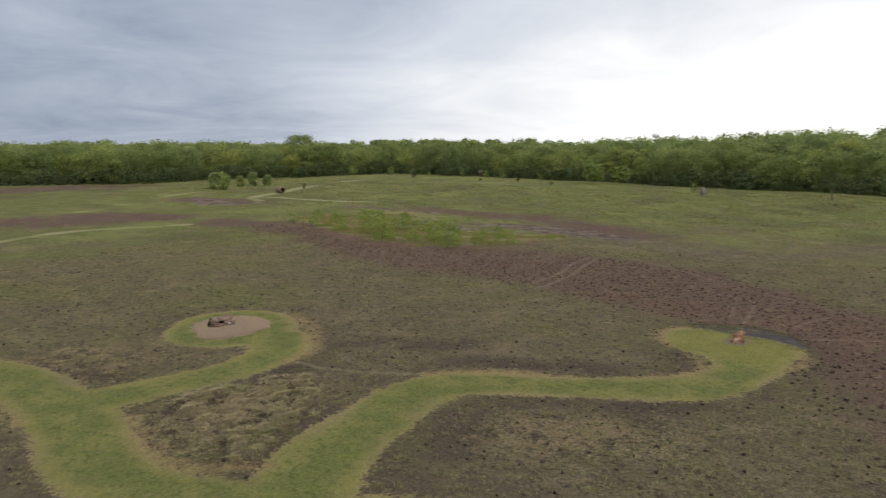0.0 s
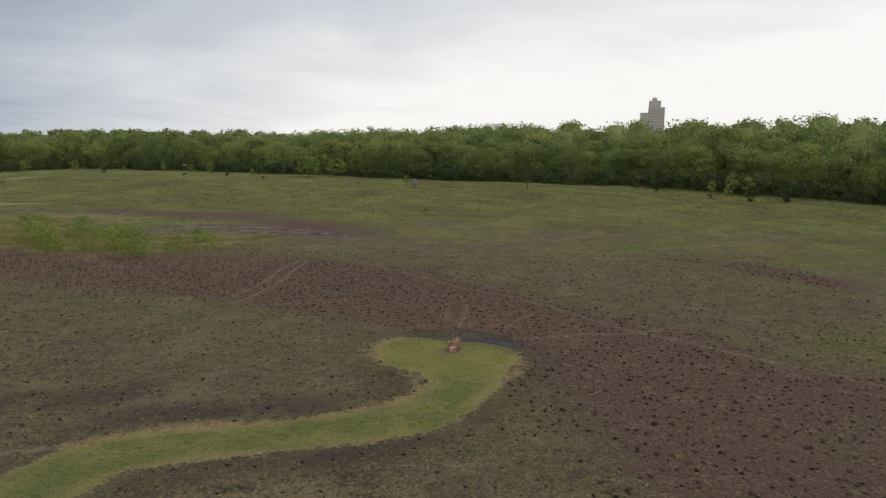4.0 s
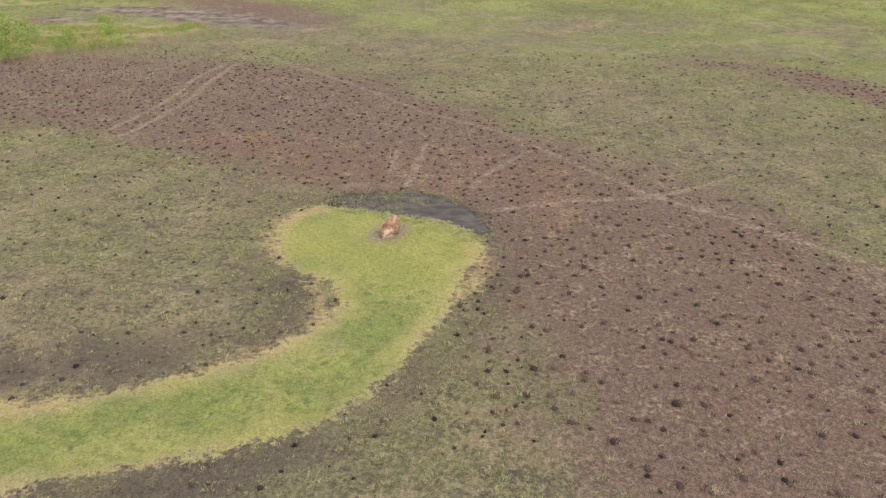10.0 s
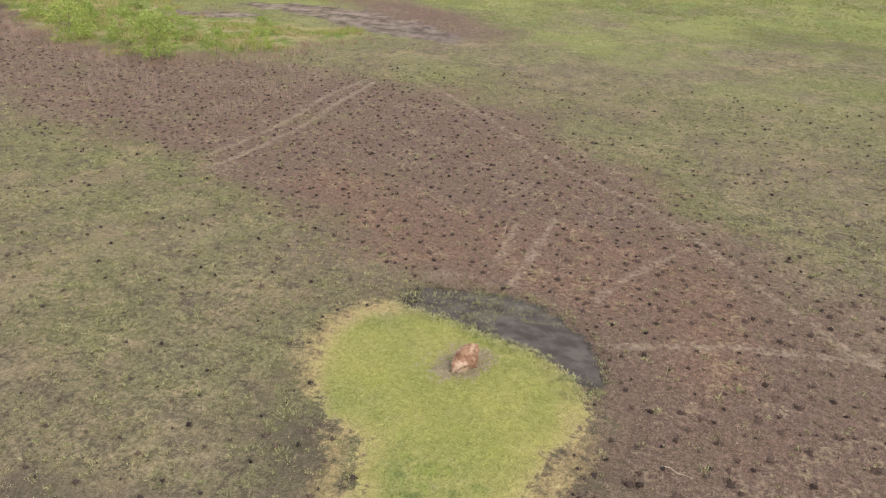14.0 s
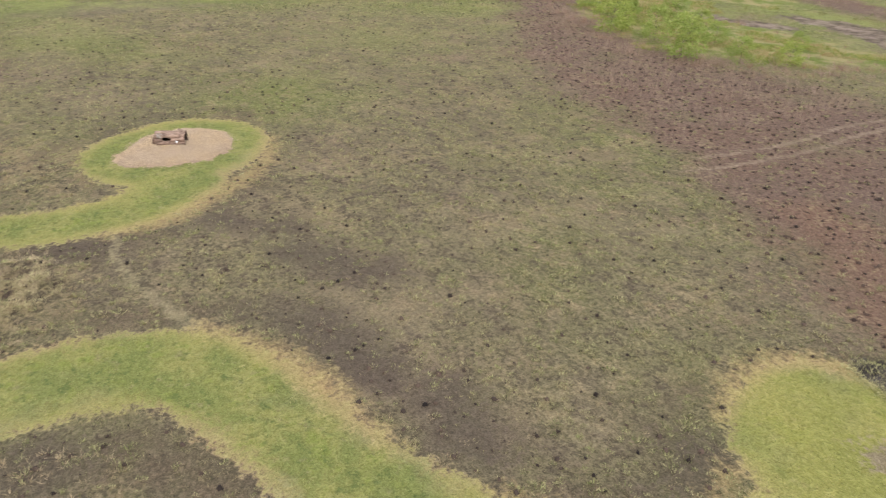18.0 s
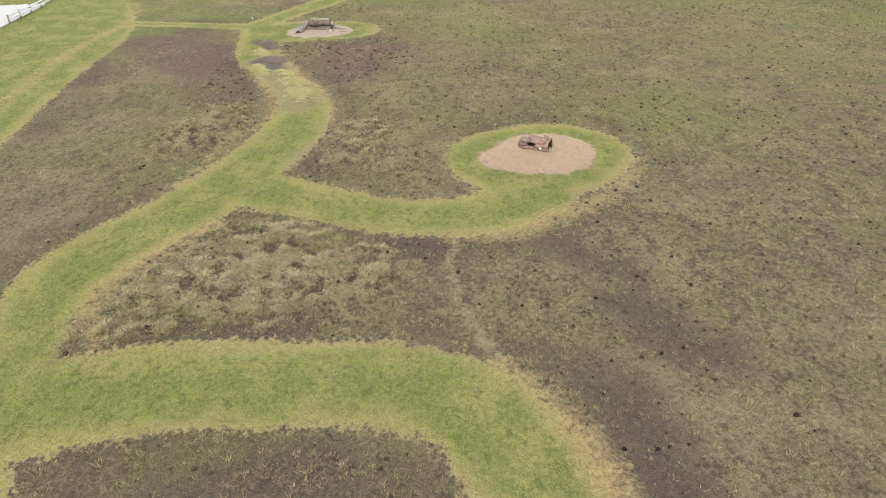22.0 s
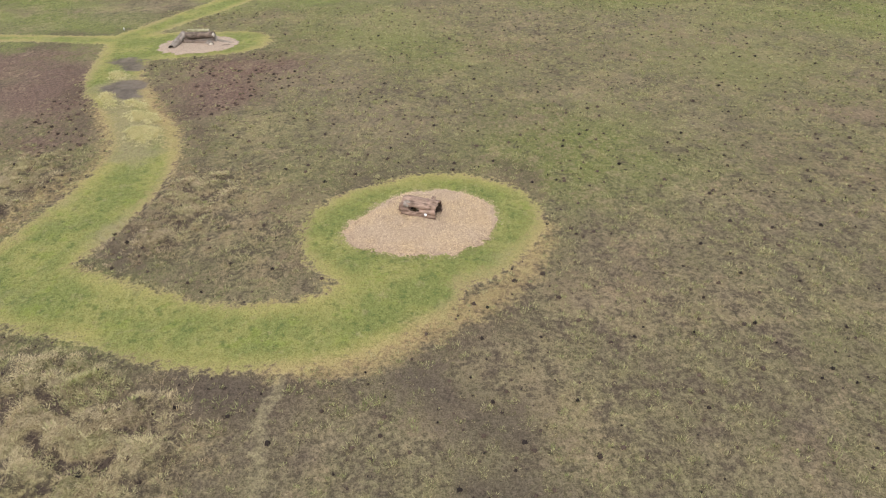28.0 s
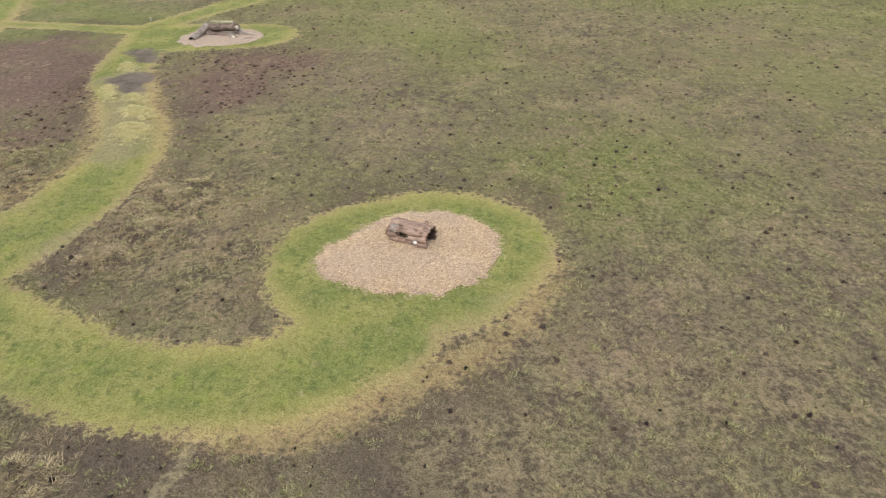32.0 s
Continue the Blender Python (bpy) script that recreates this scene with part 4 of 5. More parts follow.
# ---- beds of wood chips ----
def chip_bed(strokes, count, seed, label, bed_material, loose_material):
    r = np.random.RandomState(seed)
    bed = holder("chip_bed", label, "chip bed", pose(0, 0, 0), "beds of wood chips", "stuff")
    p = smooth(strokes)
    lo, hi = (p[:, :2] - p[:, 2:]).min(0) - 0.5, (p[:, :2] + p[:, 2:]).max(0) + 0.5
    ax, ay = np.arange(lo[0], hi[0], 0.07), np.arange(lo[1], hi[1], 0.07)
    BX, BY = np.meshgrid(ax, ay)
    d = inside([strokes], BX, BY) + 0.16 * wave(BX, BY, 1.6, seed) + 0.06 * wave(BX, BY, 0.5, seed + 1)
    BZ = height(BX, BY) + np.clip(d, -0.3, 0.2) * 0.22 + 0.05 + 0.012 * wave(BX, BY, 0.7, seed + 2)
    k = np.arange(BX.size).reshape(BX.shape)
    f = np.stack([k[:-1, :-1], k[:-1, 1:], k[1:, 1:], k[1:, :-1]], -1)[(d > -0.12)[:-1, :-1]].reshape(-1, 4)
    base = new("trodden_chips", fast_mesh("trodden_chips", np.stack([BX, BY, BZ], -1).reshape(-1, 3), f, bed_material, True))
    base.parent = bed
    # loose chips, each a thin flat sliver
    px, py = r.uniform(lo[0], hi[0], count), r.uniform(lo[1], hi[1], count)
    e = inside([strokes], px, py) + 0.16 * wave(px, py, 1.6, seed) + 0.06 * wave(px, py, 0.5, seed + 1)
    ok = e > -0.45 * r.uniform(0, 1, count) ** 2.0 + 0.03
    px, py, e = px[ok], py[ok], e[ok]
    pz = height(px, py) + np.clip(e, -0.2, 0.2) * 0.22 + 0.05 + 0.012 * wave(px, py, 0.7, seed + 2) + r.uniform(0.006, 0.03, len(px))
    a, ln, wd = r.uniform(0, 6.28, len(px)), r.uniform(0.014, 0.042, len(px)), r.uniform(0.006, 0.015, len(px))
    tilt = r.uniform(-0.5, 0.5, len(px))
    ux, uy = np.cos(a), np.sin(a)
    quad = [np.stack([px + s * ux * ln - q * uy * wd, py + s * uy * ln + q * ux * wd, pz + s * tilt * ln * 0.6], -1) for s, q in ((-1, -1), (1, -1), (1, 1), (-1, 1))]
    v = np.stack(quad, 1).reshape(-1, 3)
    loose = new("loose_chips", fast_mesh("loose_chips", v, np.arange(len(v)).reshape(-1, 4), loose_material))
    loose.parent = bed
    return bed


chip_bed(CHIPS[0], 62000, 31, "round bed of pinkish-tan wood chips under the hollow log", M_BED, M_CHIP)
chip_bed(CHIPS[1], 4000, 32, "pale bed of wood chips under the stacked logs", M_OLD_BED, M_OLD_CHIP)

# ---- standing water in the hollow ----
bm = bmesh.new()
edge_l, edge_r = [], []
pp = smooth(POND, 16)
for k, (px, py, pw) in enumerate(pp):
    t2 = pp[min(k + 1, len(pp) - 1)] - pp[max(k - 1, 0)]
    nrm = Vector((-t2[1], t2[0], 0)).normalized()
    wob = 1.02 + 0.26 * noise.noise(Vector((k * 0.35, 0, 0))) + 0.12 * noise.noise(Vector((k * 1.1, 3, 0)))
    edge_l.append(bm.verts.new(Vector((px, py, -0.075)) + nrm * pw * wob))
    edge_r.append(bm.verts.new(Vector((px, py, -0.075)) - nrm * pw * (1.0 + 0.34 * noise.noise(Vector((k * 0.3, 5, 0))) + 0.15 * noise.noise(Vector((k * 1.2, 8, 0))))))
for k in range(len(pp) - 1):
    bm.faces.new((edge_l[k], edge_r[k], edge_r[k + 1], edge_l[k + 1]))
mw = Nodes("murky_puddle_water")
mw.bump(mw.noise(5.0, 3), 0.05, 0.01)
M_WATER = mw.done(mw.mix(mw.step(mw.noise(1.3, 5, 0.65, None, (0.8, 1.3, 1)), 0.35, 0.7), (0.046, 0.038, 0.033), (0.092, 0.077, 0.066)), 0.5, 0.02)
puddle = part("water", bm, M_WATER)
tagged(puddle, "shallow dark grey puddle curving behind the boulder", "puddle", kind="structure")


# ---- trees ----
def tapered(bm, a, b, ra, rb, n=6):
    """A round limb from a to b."""
    d = (b - a).normalized()
    u = d.orthogonal().normalized()
    w = d.cross(u)
    rings = [[bm.verts.new(c + (u * math.cos(2 * math.pi * k / n) + w * math.sin(2 * math.pi * k / n)) * r) for k in range(n)] for c, r in ((a, ra), (b, rb))]
    for k in range(n):
        bm.faces.new((rings[0][k], rings[0][(k + 1) % n], rings[1][(k + 1) % n], rings[1][k]))
    bm.faces.new(rings[1])


def trunk_mesh(seed, tall, radius, limbs, low=0.3, width=0.35):
    r = random.Random(seed)
    bm = bmesh.new()
    tips, p, rad = [], Vector((0, 0, -0.3)), radius
    for k in range(5):
        q = Vector((r.uniform(-1, 1) * tall * 0.025 * k, r.uniform(-1, 1) * tall * 0.025 * k, tall * 0.85 * (k + 1) / 5))
        tapered(bm, p, q, rad, rad * 0.72, 7)
        p, rad = q, rad * 0.72
        tips.append(q)
    for k in range(limbs):
        s = low + (0.95 - low) * k / limbs
        i = min(3, int(s * 5))
        a = tips[i].lerp(tips[i + 1], 0.5) if i else tips[0]
        ang, reach = r.uniform(0, 6.28), tall * width * (1.1 - 0.5 * s) * r.uniform(0.7, 1.1)
        b = a + Vector((math.cos(ang) * reach * 0.6, math.sin(ang) * reach * 0.6, reach * 0.45))
        c = b + Vector((math.cos(ang + r.uniform(-.5, .5)) * reach * 0.5, math.sin(ang) * reach * 0.5, reach * 0.3))
        tapered(bm, a, b, radius * 0.34, radius * 0.2, 5)
        tapered(bm, b, c, radius * 0.2, radius * 0.06, 5)
        tips += [b, c]
    return bm, tips


def crown_arrays(seed, tall, wide, bottom, clumps, leaves, leaf, airy=0.5, puff=1.0):
    """Many small leaves, gathered in clumps round a crown with an uneven outline."""
    r = np.random.RandomState(seed)
    v = []
    for _ in range(clumps):
        h = r.uniform(0, 1) ** 0.85
        girth = np.sqrt(max(0.02, 1 - ((h - 0.45) / 0.58) ** 2)) if h > 0.45 else 0.7 + 0.3 * h / 0.45
        a, q = r.uniform(0, 6.283), r.uniform(0.25, 1.0) ** 0.5
        c = np.array([np.cos(a) * wide * girth * q, np.sin(a) * wide * girth * q, bottom + (tall - bottom) * (1.17 - 0.22 * puff) * h])
        size = wide * r.uniform(0.18, 0.34) * puff
        p = r.normal(0, 1, (leaves, 3))
        p /= np.linalg.norm(p, axis=1)[:, None] + 1e-6
        p = c + p * size * r.uniform(0.35, 1.05, (leaves, 1)) * np.array([1.15, 1.15, airy + 0.25])
        v.append(p)
    p = np.vstack(v)
    n = len(p)
    u = r.normal(0, 1, (n, 3))
    u /= np.linalg.norm(u, axis=1)[:, None]
    w = np.cross(u, r.normal(0, 1, (n, 3)))
    w /= np.linalg.norm(w, axis=1)[:, None] + 1e-6
    s = leaf * r.uniform(0.6, 1.35, (n, 1))
    quad = np.stack([p - u * s, p + w * s * 0.7, p + u * s, p - w * s * 0.7], 1).reshape(-1, 3)
    return quad, np.arange(len(quad)).reshape(-1, 4)


def make_tree(name, label, category, seed, tall, wide, bottom, clumps, leaves, leaf, leaf_mat, group="", airy=0.5, limbs=7, radius=None):
    ob = holder(name, label, category, pose(0, 0, 0), group)
    bm, _ = trunk_mesh(seed, tall * 0.95, radius or tall * 0.016, limbs, width=min(0.6, wide / tall))
    part("trunk", bm, M_BARK, ob)
    v, f = crown_arrays(seed, tall, wide, bottom, clumps, leaves, leaf, airy, 1.3 if tall > 10 else 1.0)
    crown = new("crown", fast_mesh("crown", v, f, leaf_mat))
    crown.parent = ob
    return ob


def stand(ob, x, y, turn, scale, first):
    """Puts the tree, or a copy of it, on the ground."""
    m = pose(x, y, float(rise(x, y)) - 0.05, 0, 0, turn)
    if first:
        ob.matrix_world = m
        ob.scale = scale
        return ob
    c = copy_thing(ob, m)
    c.scale = scale
    return c


WOOD_LINE = [(-262, 30, 0), (-225, 75, 0), (-199, 109, 0), (-182, 126, 0), (-171, 152, 0), (-154, 197, 0), (-138, 226, 0), (-104, 224, 0), (-66, 212, 0),
             (-28, 196, 0), (5, 187, 0), (34, 178, 0), (57, 161, 0), (80, 139, 0), (108, 112, 0), (140, 85, 0)]
line = smooth(WOOD_LINE, 14)[:, :2]
seg = np.r_[0, np.cumsum(np.hypot(*np.diff(line, axis=0).T))]


def along_wood(s, back):
    """A place s metres along the wood's edge and so far behind it."""
    px, py = np.interp(s, seg, line[:, 0]), np.interp(s, seg, line[:, 1])
    qx, qy = np.interp(s + 2, seg, line[:, 0]), np.interp(s + 2, seg, line[:, 1])
    d = np.hypot(qx - px, qy - py) + 1e-6
    return px - (qy - py) / d * back, py + (qx - px) / d * back


W = "trees at the woodland edge"
KINDS = [make_tree("woodland_tree", "dense green deciduous tree at the woodland edge", "tree", 101, 12.6, 4.4, 1.4, 92, 60, 0.19, M_LEAF[0], W),
         make_tree("woodland_tree", "yellow-green young oak at the woodland edge", "tree", 102, 11.8, 4.9, 1.8, 92, 60, 0.19, M_LEAF[1], W),
         make_tree("woodland_tree", "broad dark green tree at the woodland edge", "tree", 103, 13.4, 5.2, 1.2, 98, 60, 0.20, M_LEAF[0], W),
         make_tree("woodland_tree", "airy olive tree with visible limbs at the woodland edge", "tree", 104, 12.8, 4.2, 2.6, 46, 50, 0.20, M_LEAF[1], W, 0.45, 10)]
SHRUB = make_tree("woodland_shrub", "dark leafy shrub at the foot of the wood", "shrub", 105, 4.4, 2.9, 0.1, 28, 50, 0.17, M_LEAF[2], "shrubs at the woodland edge", 0.6, 4, 0.06)
r = random.Random(5)
used = set()
for row, (back, gap, low) in enumerate(((4.0, 6.4, 0.82), (10.5, 6.8, 0.97))):
    s = 2.0
    while s < seg[-1] - 3:
        px, py = along_wood(s, back + r.uniform(-2.0, 2.4))
        k = r.choices(range(4), (4, 3, 3, 2))[0]
        size = low * r.uniform(0.84, 1.14)
        size *= 0.95 + 0.17 * min(1, max(0, (px + 50) / 110))
        if math.hypot(px + 160, py - 203) < 9:
            size *= 1.28
        stand(KINDS[k], px, py, r.uniform(0, 360), (size * r.uniform(0.9, 1.2), size * r.uniform(0.9, 1.2), size), k not in used)
        used.add(k)
        s += gap * r.uniform(0.7, 1.3)
s, first = 1.0, True
while s < seg[-1] - 3:
    px, py = along_wood(s, r.uniform(-1.2, 1.2))
    size = r.uniform(0.6, 1.15)
    stand(SHRUB, px, py, r.uniform(0, 360), (size * 1.15, size * 1.15, size), first)
    first = False
    s += r.uniform(2.6, 5.4)

# the wood goes on behind its edge
sets, tops = [], []
r2 = np.random.RandomState(9)
for back, gap in ((19, 7.5), (29, 8.5), (42, 10), (60, 12), (85, 15)):
    s = 0.0
    while s < seg[-1]:
        px, py = along_wood(s, back + r2.uniform(-3, 3))
        v, f = crown_arrays(int(r2.randint(1e6)), 12.2 * r2.uniform(0.86, 1.10) + back * (0.008 + 0.048 * min(1, max(0, (px + 90) / 120))) + 1.9 * min(1, max(0, (px + 50) / 110)) + 2.8 * min(1, max(0, (px + 90) / 150)), 5.6 * r2.uniform(0.85, 1.25), 1.8, 50, 26, 0.36, 0.5, 1.5)
        sets.append((v + np.array([px, py, float(rise(px, py))]), f))
        tops.append((px, py, v[:, 2].max() + float(rise(px, py))))
        s += gap * r2.uniform(0.75, 1.3)
for _ in range(70):
    px, py = r2.uniform(-185, -78), r2.uniform(232, 300)
    v, f = crown_arrays(int(r2.randint(1e6)), 12.4 * r2.uniform(0.9, 1.12), 5.2, 1.5, 40, 26, 0.42)
    sets.append((v + np.array([px, py, 2.2]), f))
cx, cy, cz = np.array(tops).T
# leaves as pairs of triangles, round a dim heart that closes each crown
sets = [(v, np.vstack([f[:, [0, 1, 2]], f[:, [0, 2, 3]]])) for v, f in sets]
sets.append(domes(r2, cx, cy, cz - 8.0, 4.6, 6.4))
stuff("far_woods", "crowns of the wood behind its edge", "woods", sets, M_LEAF[0])
trunks = bmesh.new()
for k in range(90):
    px, py = along_wood(seg[-1] * (k + 0.5) / 90, 16 + 6 * (k % 3))
    tapered(trunks, Vector((px, py, 1.5)), Vector((px + 0.4, py, 11)), 0.24, 0.1, 6)
tagged(part("far_trunks", trunks, M_BARK), "trunks inside the wood", "woods", kind="stuff")

# shrubs and young trees that stand free in the meadow
SAPLING = make_tree("young_tree", "bright green young tree in front of the wood", "tree", 111, 5.2, 2.1, 0.9, 40, 36, 0.22, M_SAPLING, "young trees in the meadow", 0.5, 6, 0.07)
for k, (px, py, size, wide) in enumerate(((-50.6, 190, 1.2, 1.3), (-43.5, 195, 1.05, 1.1), (30.5, 183, 0.95, 1.05), (-128, 206, 0.7, 0.8), (-140, 200, 0.75, 0.9),
                                          (-84, 203, 0.75, 0.55), (-102, 210, 0.7, 0.5))):
    stand(SAPLING, px, py, 50 * k, (size * wide, size * wide, size), k == 0)
THIN = make_tree("sapling", "thin pale green sapling near the wood", "sapling", 112, 3.9, 1.15, 0.5, 20, 26, 0.18, M_SAPLING, "saplings near the wood", 0.7, 5, 0.04)
for k, (px, py, size) in enumerate(((49.2, 153.5, 0.85), (54.5, 157.0, 1.2), (57.6, 155.0, 1.05), (51.8, 151.5, 0.7), (73, 148, 0.75), (-92, 208, 0.7), (-70, 200, 0.55), (-20.5, 171, 0.7), (-112, 205, 0.5))):
    stand(THIN, px, py, 70 * k, (size, size, size), k == 0)
CEDAR = make_tree("juniper", "small dark green juniper bush in the meadow", "shrub", 113, 1.9, 1.05, 0.0, 22, 26, 0.12, M_CEDAR, "junipers in the meadow", 0.8, 3, 0.05)
for k, (px, py, size, wide) in enumerate(((53.9, 144.2, 1.1, 1.0), (60.2, 142.4, 1.45, 1.05), (47.4, 148.5, 0.5, 1), (75.2, 150, 0.7, 1.3), (39.5, 163, 0.5, 0.8),
                                          (-116, 201, 0.9, 1.0), (-76, 196, 0.5, 1.3), (-88, 194, 0.45, 1.4), (-62, 186, 0.4, 1.2), (-118.5, 143, 0.7, 0.7), (9.6, 152, 0.35, 1))):
    stand(CEDAR, px, py, 40 * k, (size * wide, size * wide, size), k == 0)
BUSH = make_tree("meadow_bush", "rounded green bush by the far path", "shrub", 114, 3.8, 2.3, 0.1, 60, 60, 0.16, M_LEAF[0], "bushes by the far path", 0.7, 5, 0.06)
for k, (px, py, size, wide) in enumerate(((-133, 126, 1.2, 1.0), (-137.5, 139, 0.75, 0.7), (-136, 142.6, 1.0, 0.6), (-133.5, 145.8, 0.8, 0.7))):
    stand(BUSH, px, py, 80 * k, (size * wide, size * wide, size), k == 0)
WILLOW = make_tree("marsh_willow", "bright yellow-green willow shrub in the marsh", "shrub", 115, 3.5, 1.7, 0.1, 48, 36, 0.085, M_WILLOW, "willow shrubs in the marsh", 0.9, 8, 0.035)
r = random.Random(8)
for k, (px, py, size) in enumerate(((-52, 74, 1.1), (-47.3, 75.6, 0.95), (-40.6, 72.2, 1.15), (-37.0, 75.8, 0.7), (-34.3, 79.0, 0.65), (-61.5, 84.9, 1.0), (-57.3, 81, 1.1), (-64.5, 81, 0.9),
                                    (-45.6, 77.8, 0.8), (-48.1, 83.0, 0.7), (-56.4, 88, 0.8), (-72, 85, 0.8), (-77.8, 86.3, 0.55), (-38.4, 86, 0.5), (-53.6, 77.2, 0.7), (-43.5, 80, 0.65))):
    stand(WILLOW, px, py, r.uniform(0, 360), (size * r.uniform(0.9, 1.3), size * r.uniform(0.9, 1.3), size), k == 0)

# ---- small fixed things in the meadow ----
stone_post = holder("standing_stone", "grey upright stone on a pale worn patch", "stone", pose(-17.7, 166.0, float(rise(-17.7, 166))))
bm = ellipsoid_rock(41, (0.75, 0.6, 1.35), 7, 3)
bmesh.ops.translate(bm, verts=bm.verts, vec=(0, 0, 1.0))
part("stone", bm, M_STONE, stone_post, flat_shaded=True)
bm = ellipsoid_rock(42, (0.9, 0.7, 0.3), 5, 3)
foot = part("footing", bm, M_STONE, stone_post, flat_shaded=True)


def box(size, at=(0, 0, 0), bevel=0.0):
    bm = bmesh.new()
    bmesh.ops.create_cube(bm, size=1.0)
    bmesh.ops.scale(bm, verts=bm.verts, vec=size)
    bmesh.ops.translate(bm, verts=bm.verts, vec=at)
    if bevel:
        bmesh.ops.bevel(bm, geom=bm.edges[:], offset=bevel, segments=2, affect="EDGES")
    return bm


marker = holder("marker_post", "slim brown wooden marker post in the meadow", "post", pose(9.4, 163.8, float(rise(9.4, 163.8))))
part("post", box((0.28, 0.28, 2.8), (0, 0, 1.3), 0.02), M_POST, marker, flat_shaded=True)
part("cap", box((0.36, 0.36, 0.08), (0, 0, 2.74), 0.02), M_POST, marker, flat_shaded=True)
gate = holder("sign_stand", "pale sign stand at the edge of the wood", "sign", pose(-98.0, 217.0, float(rise(-98, 217)), 0, 0, 20))
for side in (-0.9, 0.9):
    part("post", box((0.16, 0.16, 2.3), (side * 0.5, 0, 1.1), 0.02), M_POST, gate, flat_shaded=True)
part("board", box((1.3, 0.12, 0.7), (0, -0.02, 2.0), 0.03), M_STONE, gate, "plain grey board", True)

def stake(x, y, tall, lean):
    ob = holder("marker_stake", "short white marker stake beside the path", "stake", pose(x, y, 0, lean, 0, 20 * x), "marker stakes")
    part("shaft", box((0.04, 0.03, tall), (0, 0, tall / 2 - 0.05), 0.008), M_WHITE, ob, flat_shaded=True)
    part("tip", box((0.05, 0.04, 0.06), (0, 0, tall - 0.03), 0.008), M_CUT, ob, flat_shaded=True)


stake(-74.4, 1.0, 0.3, 4)


def dead_branch(x, y, length, turn, seed):
    r = random.Random(seed)
    ob = holder("dead_branch", "bleached dead branch lying on the burnt ground", "branch", pose(x, y, 0.05, 0, 0, turn), "dead branches")
    bm = bmesh.new()
    p, rad = Vector((-length / 2, 0, 0)), 0.018
    for k in range(4):
        q = p + Vector((length / 4, r.uniform(-0.08, 0.08), r.uniform(-0.01, 0.03)))
        tapered(bm, p, q, rad, rad * 0.8, 6)
        p, rad = q, rad * 0.8
    part("stem", bm, M_PALEWOOD, ob)
    bm = bmesh.new()
    tapered(bm, Vector((0, 0, 0.02)), Vector((length * 0.25, length * 0.18, 0.06)), 0.010, 0.004, 5)
    part("twig", bm, M_PALEWOOD, ob)


# gravel yard beyond the mown field, with a white rail along it
bm = box((34.0, 22.0, 0.16), (0, 0, 0.02), 0.03)
yard = part("gravel_yard", bm, M_GRAVEL)
yard.matrix_basis = pose(-82.6, -36.2, 0, 0, 0, 5.3)
tagged(yard, "pale grey gravel yard beside the mown field", "yard", kind="structure")
rail = holder("rail_fence", "low white rail fence along a gravel yard", "fence", pose(-81.9, -25.0, 0.0, 0, 0, 5.3))
for k in range(7):
    part("post", box((0.14, 0.14, 0.95), (-8.1 + 2.7 * k, 0, 0.40), 0.015), M_POST if k % 2 else M_STONE, rail, flat_shaded=True)
for k in range(6):
    for z0 in (0.38, 0.72):
        part("rail", box((2.66, 0.06, 0.16), (-6.75 + 2.7 * k, 0.10, z0), 0.012), M_WHITE, rail, "white rail", True)


dead_branch(-2.8, 51.0, 1.1, 95, 1)
dead_branch(6.1, 37.4, 0.9, -20, 2)

# ---- far off: the tower block and the water tower ----
tower = holder("tower_block", "tall beige concrete tower block beyond the wood", "building", pose(170, 772, -3.0, 0, 0, -14))
body = part("main_block", box((16.5, 16, 47), (2.4, 0, 23.5), 0.15), M_CONCRETE, tower, flat_shaded=True)
wing = part("side_wing", box((10, 14, 42), (-9.0, 1, 21.0), 0.15), M_CONCRETE, tower, flat_shaded=True)
part("penthouse", box((12, 10, 7.5), (0.5, 0, 50.7), 0.15), M_CONCRETE, tower, flat_shaded=True)
part("plant_room", box((5, 5, 3.0), (0.0, 0, 55.9), 0.1), M_CONCRETE, tower, flat_shaded=True)
part("roof_edge", box((17.1, 16.6, 0.5), (2.4, 0, 47.2), 0.05), M_CONCRETE, tower, flat_shaded=True)
part("mast", box((0.4, 0.4, 3.4), (0.0, 0, 59.0)), M_WHITE, tower, flat_shaded=True)
pane_mesh = None
for level in range(14):
    for col in range(6):
        w = part("window", box((1.5, 0.3, 1.5), (0, 0, 0)), M_PANE, tower, flat_shaded=True) if pane_mesh is None else new("window", pane_mesh)
        pane_mesh = w.data
        w.parent = body
        w.location = (-4.3 + col * 2.68, -8.0, 4.5 + level * 3.05)
tank = holder("water_tower", "white water tower far beyond the wood", "water tower", pose(-150, 868, -2.6))
bm = bmesh.new()
bmesh.ops.create_uvsphere(bm, u_segments=20, v_segments=12, radius=4.6)
bmesh.ops.scale(bm, verts=bm.verts, vec=(1, 1, 0.62))
bmesh.ops.translate(bm, verts=bm.verts, vec=(0, 0, 24.6))
part("tank", bm, M_WHITE, tank)
bm = bmesh.new()
tapered(bm, Vector((0, 0, 0)), Vector((0, 0, 22.5)), 1.6, 1.0, 12)
part("column", bm, M_WHITE, tank)

# ---- grass: tufts that nobody could count ----
def spots(rng, n, x0, x1, y0, y1):
    return rng.uniform(x0, x1, n), rng.uniform(y0, y1, n)


def clear_of_things(x, y):
    return (inside(CHIPS, x, y) < -0.15) & (inside([POND], x, y) < -0.15) & (inside(TRAILS, x, y) < 0.02) & (np.hypot(x + 1.35, y - 40.1) > 1.3)


g = np.random.RandomState(12)
